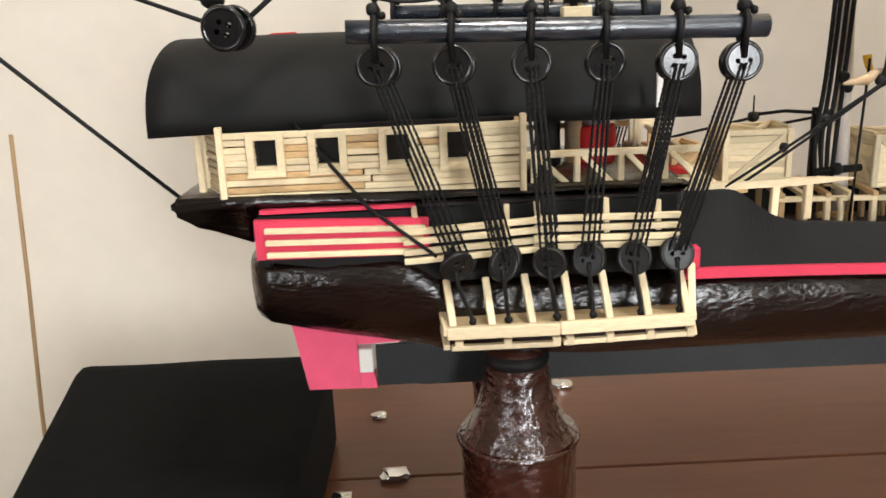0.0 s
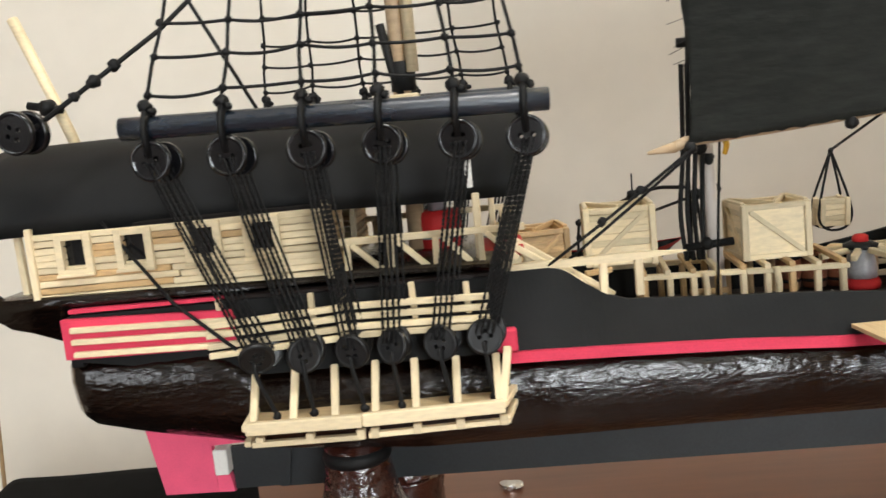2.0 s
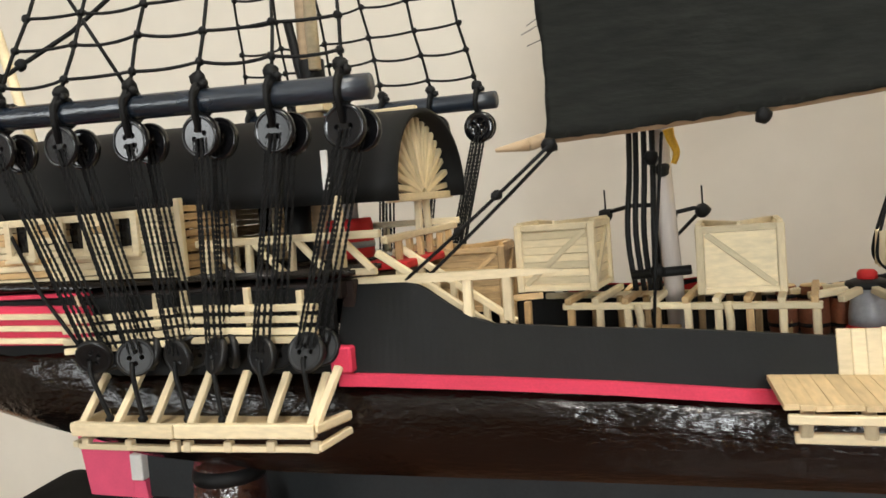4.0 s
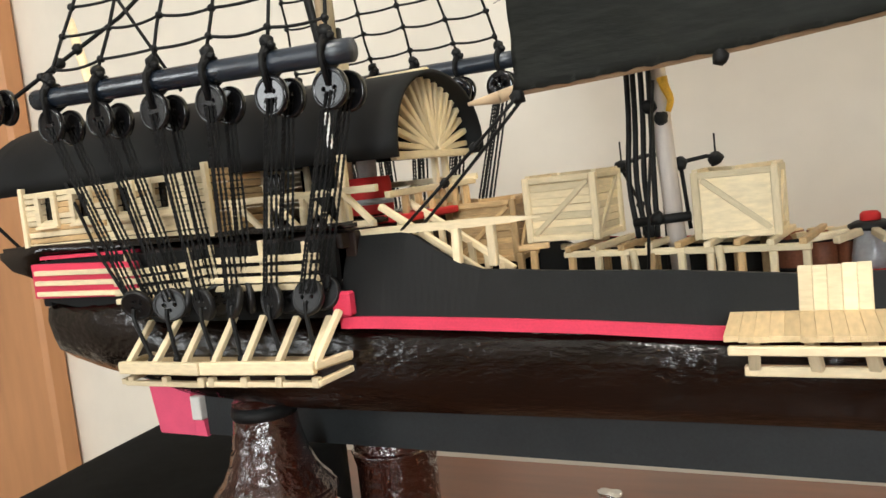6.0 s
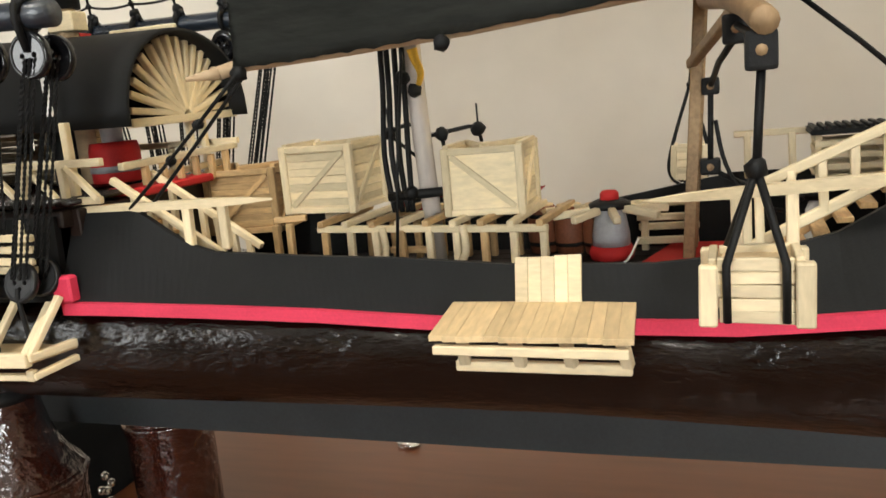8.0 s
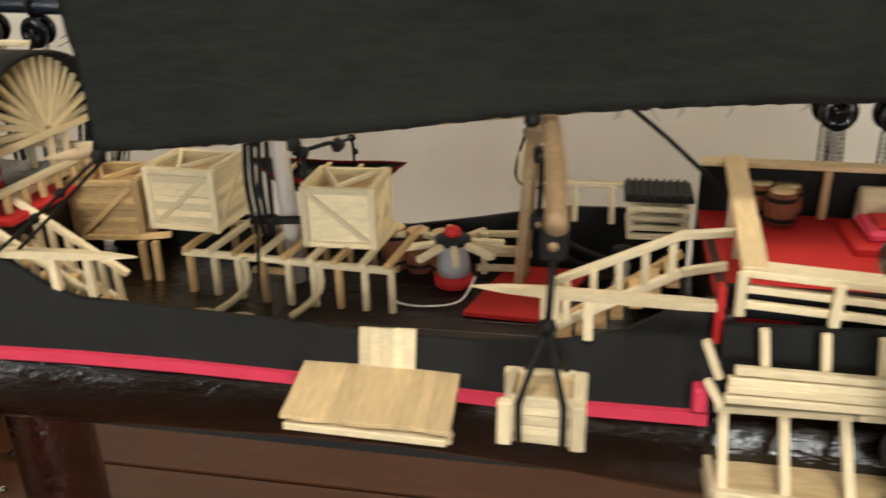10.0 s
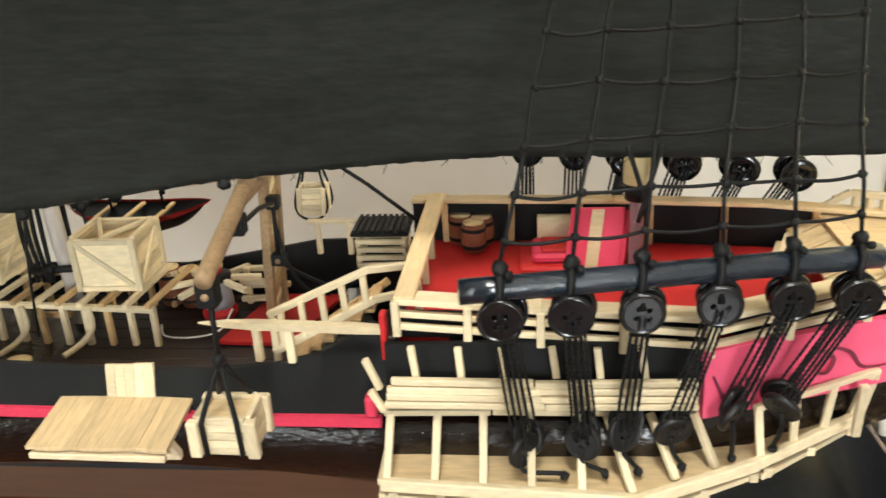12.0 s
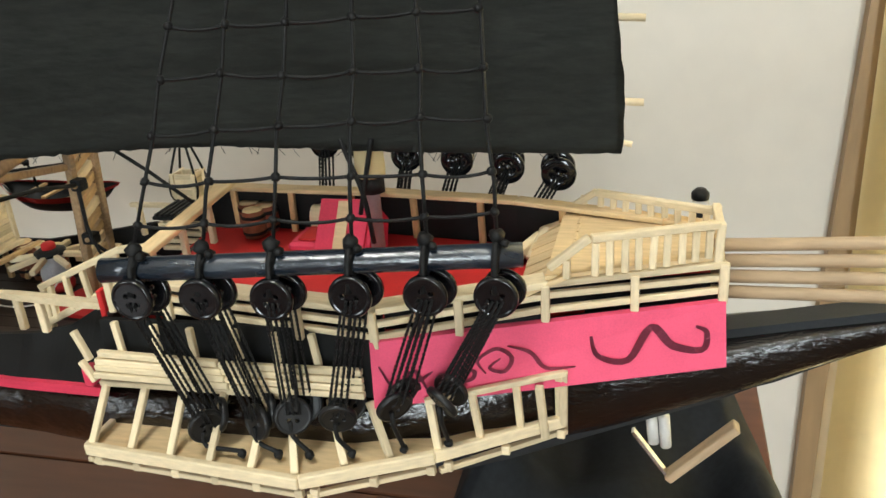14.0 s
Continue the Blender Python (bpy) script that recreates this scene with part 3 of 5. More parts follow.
def cabin_side(y, sgn):
    z = CZ0 + 1.0
    wins = [(-24.4, -17.6), (-5.4, 1.6), (16.2, 23.2), (34.8, 41.4)]
    while z < CZ1:
        if 266.5 < z < 276.0:
            runs, xa = [], -35
            for a, b in wins:
                runs.append((xa, a))
                xa = b
            runs.append((xa, 58))
        else:
            cut = 12 + rnd.uniform(-4, 4)
            runs = [(-35, cut), (cut + .2, 58)]
        for a, b in runs:
            stick((a, y, z), (b, y, z), cabin, 1.9, 1.95, MATCH if rnd.random() < .78 else MATCH_DARK, "wall_stick", wob=0.22)
        z += 2.1
    for a, b in wins:
        bm = bmesh.new()
        for lo, hi in (((a - 2.4, -1), (a, 12)), ((b, -1), (b + 2.4, 12)), ((a, -1), (b, 1.0)), ((a, 10.0), (b, 12))):
            q = box_mesh(hi[0] - lo[0], 1.4, hi[1] - lo[1], 0.15)
            bmesh.ops.translate(q, verts=q.verts, vec=vec(((lo[0] + hi[0]) / 2, y - sgn * 1.6, 265.6 + (lo[1] + hi[1]) / 2)))
            me = bpy.data.meshes.new("tmp")
            q.to_mesh(me)
            q.free()
            bm.from_mesh(me)
            bpy.data.meshes.remove(me)
        wf = part("window", bm, MATCH, cabin, "pale wooden window frame", smooth=False)
        block("pane", (a, min(y + sgn * 1.2, y + sgn * 1.9), 266.4), (b, max(y + sgn * 1.2, y + sgn * 1.9), 276), GLASS, wf, "dark window pane", 0.05)
        block("sill", (a - 2.6, min(y - sgn * 1.2, y - sgn * 3), 264.2), (b + 2.6, max(y - sgn * 1.2, y - sgn * 3), 265.2), MATCH, wf, "", 0.15)


cabin_side(CY, 1)
cabin_side(2 * YC - CY, -1)
# added sheet; its near-black colour stands in for shade in the gaps
block("inner_wall", (-34, CY + 4, CZ0), (56, CY + 6, CZ1), DARKVOID, cabin, "near-black sheet that paints the shade between the cabin sticks")
for k in range(9):
    z = CZ0 + 1 + k * 2.35
    stick((-35, CY + 1, z), (-43, CY + 16, z + 0.3), cabin, 1.8, 1.8, name="stern_stick")
    stick((-43, CY + 16, z + 0.3), (-43, 2 * YC - CY - 16, z + 0.3), cabin, 1.8, 1.8, name="stern_stick")
    stick((57, CY + 1, z), (57, CY + 26, z), cabin, 1.9, 2.0, MATCH_DARK, name="front_stick")
    stick((57, 2 * YC - CY - 26, z), (57, 2 * YC - CY - 1, z), cabin, 1.9, 2.0, MATCH_DARK, name="front_stick")
for x, y in ((-35, CY - 1), (-43.5, CY + 16), (58, CY - 0.8), (57, CY + 27), (57, 2 * YC - CY - 27)):
    stick((x, y, CZ0 - 1), (x, y, CZ1 + 1), cabin, 2.1, 2.1, name="corner_post")
stick((-44.4, CY + 9, CZ0), (-44.4, CY + 9, CZ1), cabin, 2.2, 2.2, name="corner_post")

# curved roof: near eave drops lower and further out than the far one
RXC, RZC, RR = 297.5, 275.5, 31.0


def roof():
    bm = bmesh.new()
    n, nx = 22, 24
    outer, inner = [], []
    for i in range(nx + 1):
        t = i / nx
        for rows, off in ((outer, 0.0), (inner, 1.4)):
            row = []
            for k in range(n + 1):
                a = math.pi * (k / n)
                ca, sa = math.cos(a), math.sin(a)
                y = 281 + 9 * t - ((40 - 11 * t if ca > 0 else 37 - 3 * t) - off) * ca
                z = RZC + (RR - 3.0 - off) * (sa ** 0.85 if sa > 0 else 0) + 2.6 * (1 - t) + 0.8 * math.sin(t * 5)
                if k in (0, n):
                    z -= 0.4
                x0 = -54 - 2 * abs(ca)
                x1 = 119
                row.append(bm.verts.new(vec((x0 + (x1 - x0) * t, y, z))))
            rows.append(row)
    for rows in (outer, inner):
        for a, b in zip(rows, rows[1:]):
            for k in range(n):
                bm.faces.new((a[k], a[k + 1], b[k + 1], b[k]))
    for i in range(nx):
        for k in (0, n):
            bm.faces.new((outer[i][k], outer[i + 1][k], inner[i + 1][k], inner[i][k]))
    for i in (0, nx):
        for k in range(n):
            bm.faces.new((outer[i][k], outer[i][k + 1], inner[i][k + 1], inner[i][k]))
    return part("roof", bm, FOAM_BLACK, cabin, "black foam barrel roof")


roof_part = roof()
fan = thing("gable_fan", "half-round fan of matchsticks under the roof end", "gable", at=(112, RXC, 275))
for k in range(17):
    a = math.pi * (k + 0.5) / 17
    stick((112 + 0.4 * (k % 2), RXC - 2 * math.cos(a), 276.5 + 1.0 * math.sin(a)), (112 + 0.4 * (k % 2), RXC - 27 * math.cos(a), 276.5 + 25.5 * math.sin(a)), fan, 2.0, 2.3, up=(1, 0, 0), wob=0.3)
stick((112.6, RXC - 28, 275), (112.6, RXC + 28, 275), fan, 2.6, 2.6, MATCH, name="sill")
block("ridge_stick", (88, RXC - 1, 303.2), (113, RXC + 1.4, 305), MATCH, roof_part)
block("red_ridge_mark", (-26, RXC - 3, 303.6), (-17, RXC + 3, 306.6), FOAM_RED, roof_part, "red foam piece on the ridge")
block("red_ridge_mark", (66, RXC - 3, 302.6), (78, RXC + 3, 305.6), FOAM_RED, roof_part)

# open poop in front of the cabin: truss rail, posts, red cask and stairs
poop = thing("poop_rail", "truss railing of pale matchsticks before the cabin", "railing", at=(90, 250, 255))
stick((58, 249, 266), (118, 249, 266), poop, 2.0, 2.2, name="top_rail")
stick((58, 249, 255.5), (116, 249, 255.5), poop, 2.0, 2.0, name="foot_rail")
for x in (62, 76, 90, 104):
    stick((x, 249, 256), (x, 249, 265), poop, 2.0, 2.0, name="post")
    stick((x + 2, 249, 265), (x + 11, 249, 256), poop, 1.8, 1.8, name="brace")
stick((58, 317, 266), (118, 317, 266), poop, 2.0, 2.2, name="top_rail")
for x in (62, 90, 112):
    stick((x, 317, 256), (x, 317, 265), poop, 2.0, 2.0, name="post")
for y in (304, 312):
    stick((108, y, 254), (108, y, 275), poop, 2.2, 2.2, name="roof_post")
stick((103.5, 253.5, 253.5), (103.5, 253.5, 277), poop, 2.4, 2.4, name="roof_post")
stick((113, 262, 263), (116, 318, 264), poop, 2.2, 2.2, MATCH, name="cross_rail")
stick((109, 280, 258), (109, 318, 259), poop, 2.2, 2.2, MATCH, name="cross_rail")
for k in range(6):
    stick((113.4 + k * .4, 272 + k * 8, 254), (113.4 + k * .4, 272 + k * 8, 262.6), poop, 2.0, 2.0, MATCH_DARK, "baluster")
cask = thing("red_cask", "red cask with a clear glass neck on the poop deck", "cask", at=(89, 289, 254))
part("body", lathe_bm(bmesh.new(), [(7.5, 0), (8, 4), (8, 13), (7.4, 15.5)], (89, 289, 254)), FOAM_RED, cask)
part("neck", lathe_bm(bmesh.new(), [(3.4, 0), (3.6, 5), (3, 8.5), (1, 9)], (89, 289, 269.6)), GREY, cask, "clear glass neck")
part("band", lathe_bm(bmesh.new(), [(8.3, 0), (8.3, 2)], (89, 289, 260)), GREY, cask)
wheel_post = thing("black_post", "dark upright post on the poop deck", "post", at=(72, 286, 254))
part("post", lathe_bm(bmesh.new(), [(4.6, 0), (4.2, 12), (4.6, 22)], (72, 286, 254)), ROPE, wheel_post)
redbox = tagged(block("red_block", (78, 266, 254), (118, 300, 256.5), FOAM_RED, bevel=0.5), "red foam floor piece on the poop deck", "floor piece")

tag = tagged(block("white_strip", (101.2, 250, 279), (103.2, 251, 290), WHITE, bevel=0.2), "narrow white paper strip stuck on the roof", "paper strip")
staff = thing("flag_staff", "pale yellow flag staff behind the cabin roof", "staff", at=(-37, 285, 306))
cord([(-36, 285, 303), (-43, 287, 322), (-56, 292, 352)], 2.0, MATCH, staff, "pole", n=10)
knot((-43, 282, 319), 3.2, staff)
cord([(-50, 282, 320.5), (-38, 282, 318)], 1.6, ROPE, staff, "flag", n=6)

# ---------------------------------------------------------------- rigging: yards, buttons, cords and nets


def lanyards(top, bottoms, foot, rig, yaw=0.0):
    """Button pairs with four laid cords from each upper to each lower button."""
    for (x, y, z), (bx, by, bz), (fx, fy, fz) in zip(top, bottoms, foot):
        sp = rnd.uniform(0, 90)
        button((x, y, z), rig, rnd.uniform(-3, 3), yaw + rnd.uniform(-3, 4), sp)
        back = 6.5 if yaw < 90 else -6.5
        button((x + 1.0, y + back, z - 0.6), rig, rnd.uniform(-6, 6), yaw + rnd.uniform(-7, 7), sp)
        button((bx, by, bz), rig, rnd.uniform(-24, 30), yaw + rnd.uniform(-58, 50), sp, 0.92, mesh=LOW_BUTTON_ME)
        button((bx + 1.2, by + back * 0.85, bz + 0.4), rig, rnd.uniform(-30, 24), yaw + rnd.uniform(-60, 60), sp, 0.92, mesh=LOW_BUTTON_ME)
        for k in range(4):
            o = (-2.5, -0.85, 0.85, 2.5)[k]
            yo = (-0.6, -1.4, -1.2, -0.8)[k]
            twisted((x + o * 0.8, y + yo, z - 0.6), (bx + o, by + yo, bz + 1.2), 0.43, rig)
            twisted((x + 1 + o * 0.75, y + back + yo, z - 1.0), (bx + 1.2 + o * 1.1, by + back * 0.85 + yo, bz + 1.4), 0.42, rig)
        cord(smooth_pts([(bx - .4, by - 1.4, bz - 1), (bx, by - 1.9, bz - 5.5), (fx, fy, fz + 2), (fx, fy, fz)], 3), 0.7, ROPE, rig, "strop")
        knot((fx, fy, fz + 1.4), 1.3, rig)


def shroud(name, label, yard, r, xs_top, top_z, top_at, buttons, bottoms, feet, rows, yaw=0.0, bottoms_on=True):
    """A yard with buttons below and a knotted net above it that narrows to the mast."""
    rig = thing(name, label, "rigging", group="button shrouds", at=yard[0])
    ya, yb = yard
    part("yard", tube_bm(bmesh.new(), [tuple(Vector(ya).lerp(Vector(yb), i / 12)) for i in range(13)], r, 14), YARD, rig, "black painted wooden yard")
    lanyards(buttons, bottoms, feet, rig, yaw)
    lines = []
    for (x, y, z), tx in zip(buttons, xs_top):
        t = (x - ya[0]) / (yb[0] - ya[0])
        c = Vector(ya).lerp(Vector(yb), t)
        # loop round the yard
        loop = [(c.x + 0.5 * math.sin(a), c.y - (r + .6) * math.cos(a), c.z + (r + .6) * math.sin(a)) for a in (2 * math.pi * k / 10 for k in range(11))]
        cord(loop, 0.95, ROPE, rig, "rope_loop", n=6)
        cord([(x, y - .8, z + 1), (c.x - .3, c.y - r - .9, c.z - r * .4), (c.x, c.y - r - .9, c.z + r * .5), (c.x, c.y - 1, c.z + r + 2.5)], 0.95, ROPE, rig, "rope_loop", n=6)
        knot((c.x, c.y - 1, c.z + r + 2.4), 2.1, rig)
        knot((c.x + 2.2, c.y - 2, c.z + r + 1.0), 1.2, rig)
        a, b = Vector((c.x, c.y - 1, c.z + r + 2)), Vector((tx, top_at, top_z))
        lines.append((a, b))
        pts = [tuple(a.lerp(b, i / 10) + Vector((0.5 * math.sin(i * 2.1 + x), 0, 0))) for i in range(11)]
        cord(pts, 0.55, ROPE, rig, "shroud_line", n=6)
    for f in rows:
        last = None
        for a, b in lines:
            p = a.lerp(b, f + rnd.uniform(-.008, .008))
            knot(p, 1.25, rig)
            if last is not None:
                cord(sag(last, p, rnd.uniform(0.3, 1.3), 6), 0.5, ROPE, rig, "ratline", n=5)
            last = p
    return rig


S_TOP = [(16, 221, 297), (37, 222.5, 296.4), (59, 224.2, 295.8), (80, 225.8, 295.2), (101, 227.5, 294.4), (120, 229, 293.6)]
S_LOW = [(36, 227, 237), (50, 227.5, 236.6), (64, 228, 236.4), (76, 228.5, 236.8), (90, 229, 236.4), (103, 229.5, 237)]
S_FOOT = [(40, 226, 218), (51, 226.5, 218), (66, 227, 218), (77, 227, 218), (92, 227.5, 218), (104, 228, 218)]
shroud("stern_shroud", "black yard with six button deadeyes and a knotted net", ((8, 223, 306.5), (127, 231, 303)), 3.3, [37, 50, 63, 77, 91, 106], 430, 268,
       S_TOP, S_LOW, S_FOOT, [0.035, 0.118, 0.20, 0.285, 0.37])
FAR_S = 2 * 288
shroud("stern_shroud", "black yard with six button deadeyes and a knotted net", ((15, FAR_S - 223, 312), (127, FAR_S - 231, 309)), 3.3, [37, 50, 63, 77, 91, 106], 430, 308,
       [(x, FAR_S - y, z + 6) for x, y, z in S_TOP], [(x, FAR_S - y, z) for x, y, z in S_LOW], [(x, FAR_S - y, z) for x, y, z in S_FOOT], [0.035, 0.118, 0.20, 0.285, 0.37], 180)
F_TOP = [(356, 214, 271.4), (373, 217.6, 270.6), (390.5, 222, 269.2), (410, 226.5, 268.8), (428.5, 230.8, 267.8), (446, 234.2, 266.6)]
F_LOW = [(361, 226, 225), (377, 227, 227.4), (388, 227.6, 230), (401, 228.6, 230), (417, 231, 233.6), (430, 233, 235)]
F_FOOT = [(372, 224, 217), (383, 225, 217), (392, 226, 217.2), (404, 228, 217.4), (418, 232, 217.6), (430, 236, 218)]
shroud("fore_shroud", "black yard with six button deadeyes and a knotted net", ((346, 217.5, 277.5), (452, 241, 275.6)), 3.3, [386, 396, 406, 417, 427, 437], 420, 262,
       F_TOP, F_LOW, F_FOOT, [0.045, 0.125, 0.21, 0.30, 0.39, 0.47])
FAR_F = 2 * 276
shroud("fore_shroud", "black yard with six button deadeyes and a knotted net", ((346, FAR_F - 217.5, 287), (458, FAR_F - 241, 287)), 3.3, [386, 396, 406, 417, 427, 437], 420, 290,
       [(x + 6, FAR_F - y, z + 8) for x, y, z in F_TOP], [(x, FAR_F - y, z) for x, y, z in F_LOW], [(x, FAR_F - y, z) for x, y, z in F_FOOT], [0.045, 0.125, 0.21, 0.30, 0.39, 0.47], 180)

# stays of the stern, with a disc on the roof
stay = thing("stern_stay", "black stay with a button disc over the cabin roof", "rigging", at=(-25, 232, 309))
button((-27, 231, 309), stay, 4, -6, 20, 1.12)
button((-25, 235, 309), stay, 4, -6, 20, 1.12)
cord([(-27, 232, 309), (-57, 250, 319), (-180, 324, 361)], 0.7, ROPE, stay)
cord([(-22, 233, 310), (8, 262, 338), (40, 285, 372)], 0.8, ROPE, stay)
for k, t in ((0.45, 2.2), (0.62, 2.0), (0.3, 1.6)):
    knot((-22 + 30 * k * 1.0, 233 + 29 * k, 310 + 28 * k), t, stay)
cord([(-51, 250, 257), (-74, 244.5, 281), (-170, 222, 381)], 0.7, ROPE, stay)
cord([(-12, 244, 280), (10, 236, 254), (30, 228, 240)], 0.6, ROPE, stay)
cord([(24, 243, 345), (40, 255, 306)], 0.6, ROPE, stay)

# masts
mizzen = thing("mizzen_mast", "tan wooden mizzen mast wound with black cord", "mast", at=(82, 286, 256))
cord([(81, 286, 254), (82, 286, 430)], 3.2, POLE, mizzen, "pole", n=12)
cord([(82, 286, 312), (82, 286, 322)], 4.4, ROPE, mizzen, "cord_wrap", n=10)
cord([(76, 284, 335), (79, 284, 318), (82, 284, 308)], 1.6, ROPE, mizzen, "rope")
cord([(86, 281, 318), (86, 281, 430)], 2.1, MATCH, mizzen, "side_pole", n=8)
block("mast_block", (77, 282, 305), (87, 289, 311), MATCH, mizzen)
main = thing("main_mast", "short grey mast bound with black cords", "mast", at=(185, 310, 222))
cord([(191, 308, 222), (189, 308, 268), (187, 309, 330)], 3.0, BONE, main, "pole", n=10)
for k, (xa, xb, xc) in enumerate(((179, 177.5, 179.5), (181.5, 180, 181.5), (183.5, 182.5, 184), (185, 185.5, 186.5))):
    cord(smooth_pts([(xa, 305, 240), (xb, 304.5, 258), (xc, 304, 280), (xc + 1, 303, 312)], 4), 0.9, ROPE, main, "rope")
for p in ((186, 304, 281), (186, 303, 246), (189, 306, 277)):
    knot(p, 2.4, main)
cord([(178, 304, 245), (196, 304, 246)], 1.5, ROPE, main, "cross_bar", n=8)
dav = thing("boat_davit", "thin black davit arms with knotted ends behind the mast", "davit", at=(184, 326, 262))
cord([(186, 326, 262), (196, 336, 263.5), (199, 337, 263)], 0.8, ROPE, dav, "arm", n=6)
knot((199, 337, 262.4), 2.6, dav)
cord([(199, 337, 263), (199, 337, 271)], 0.35, ROPE, dav, "pin", n=5)
cord([(184, 320, 266), (176, 330, 266), (167, 338, 264)], 0.8, ROPE, dav, "arm", n=6)
knot((166, 338, 263), 2.6, dav)
cord([(166, 338, 263), (166, 338, 272)], 0.35, ROPE, dav, "pin", n=5)
knot((189, 328, 262), 2.4, dav)
cord([(189, 328, 262), (191, 326, 240)], 0.7, ROPE, dav, "line", n=6)
stick((184, 322, 221.5), (185, 322, 268), dav, 2.0, 2.0, ROPE, "post")

tip = thing("mast_top", "dark pointed mast top with a cross piece", "mast top", at=(187, 310, 330))
cord([(187, 310, 312), (187.5, 310, 324)], 3.3, ROPE, tip, "post", n=8)
cord([(187.5, 310, 324), (188, 310, 336)], 1.2, ROPE, tip, "spike", n=6, r2=0.2)
cord([(181, 310, 320), (194, 310, 320)], 1.8, ROPE, tip, "cross_piece", n=8)
tas = thing("yellow_tassel", "small yellow cord tassel hung under the boom", "tassel", at=(193, 299, 284))
cord(smooth_pts([(192, 299, 289), (192.6, 299, 286), (194, 299, 282), (193, 299, 278.5)], 4), 1.7, GOLD, tas, "cord", r2=0.8)

# the sail and its spars
sail = thing("black_sail", "large black cloth sail with frayed lower edge", "sail", at=(320, 265, 290))


SAIL_FOOT = [(0, 286), (0.05, 286.5), (0.17, 288.6), (0.25, 290.8), (0.34, 293.4), (0.45, 294.8), (0.55, 295.5), (0.62, 295.2), (0.75, 292.2), (0.82, 290.6), (1, 288)]


def sail_edge(t):
    x = 167 + 307 * t
    y = 242 + 46 * t
    z = lerp_table(SAIL_FOOT, t)
    return x, y, z


def sail_bm():
    bm = bmesh.new()
    nx, nz = 150, 60
    grid = []
    for i in range(nx + 1):
        t = i / nx
        x, y, z = sail_edge(t)
        col = []
        for k in range(nz + 1):
            v = k / nz
            h = 150 * v
            fold = 1.1 * math.sin(x * 0.055 + h * 0.03) + 1.5 * noise.noise((x * 0.012, h * 0.05, 2)) + 0.7 * noise.noise((x * 0.02, h * 0.16, 5))
            fold *= min(1, v * 6)
            fray = (0.7 * noise.noise((x * 0.35, 3, 1)) + 0.4 * noise.noise((x * 1.3, 1, 8))) if k == 0 else 0
            edge = (1.0 * noise.noise((h * 0.12, 7, 3)) + 1.1 * math.sin(h * 0.09)) * (1 if i in (0, nx) else 0)
            col.append(bm.verts.new(vec((x + 4.5 * v * (t - 0.3) * -1 + edge, y + fold - 2 * math.sin(v * 3), z + h + fray))))
        grid.append(col)
    for i in range(nx):
        for k in range(nz):
            bm.faces.new((grid[i][k], grid[i + 1][k], grid[i + 1][k + 1], grid[i][k + 1]))
    bmesh.ops.solidify(bm, geom=bm.faces[:], thickness=0.5 * MM)
    return bm


cloth_part = part("sailcloth", sail_bm(), SAIL, sail)
boom = [(155, 240, 284.6), (163, 242.5, 285.4)] + [(sail_edge(t)[0], sail_edge(t)[1] + 3.0, sail_edge(t)[2] + 0.7) for t in (0.0, 0.08, 0.18, 0.3, 0.42)]
cord(boom[1:], 1.7, POLE, sail, "boom", "bare wooden boom", 9, 1.3)
cord(boom[:2], 0.5, POLE, sail, "boom_tip", "", 9, 1.7)
for z in (303.5, 327):
    cord([(464, 289, z), (480, 290, z - 1)], 1.1, MATCH, sail, "spar_end", n=7)
cord([(471, 289, 291.5), (477, 289, 290.5)], 0.9, MATCH, sail, "spar_end", n=6)
for t in (0.0, 0.16, 0.35):
    x, y, z = sail_edge(t)
    knot((x + 1, y + 1, z - 1.2), 2.0, sail, "lashing")
for i in range(26):
    x, y, z = sail_edge(rnd.uniform(0.35, 0.98))
    cord([(x, y, z + .4), (x + rnd.uniform(-3, 3), y - .5, z - rnd.uniform(0.8, 3))], 0.1, ROPE, cloth_part, "loose_thread", n=4)
for i in range(7):
    z = 292 + rnd.uniform(0, 70)
    cord([(168, 242, z), (165 - rnd.uniform(0, 2), 242, z - rnd.uniform(0, 3))], 0.1, ROPE, cloth_part, "loose_thread", n=4)
sheet = thing("sheet_rope", "pair of black ropes from the boom to the rail", "rope", at=(126, 254, 253))
cord(sag((168, 241.5, 284.5), (124, 250, 252.5), 0.4, 6), 0.5, ROPE, sheet)
cord(sag((169, 243, 284), (128, 252, 251.5), 0.4, 6), 0.5, ROPE, sheet)
for t in (0.35, 0.62):
    knot((168 - 43 * t, 242 + 9 * t, 284.5 - 31.5 * t), 1.5, sheet)
drop = thing("hanging_line", "thin black line hanging from the boom", "rope", at=(192, 290, 284))
cord([(190.5, 294, 288), (187, 290, 253), (185, 288, 226)], 0.5, ROPE, drop)
brace = thing("fore_brace", "black brace rope running down to the forecastle", "rope", at=(335, 300, 266))
cord([(295, 292, 292), (310, 296, 279), (328, 300, 262)], 0.7, ROPE, brace)

# ---------------------------------------------------------------- channels


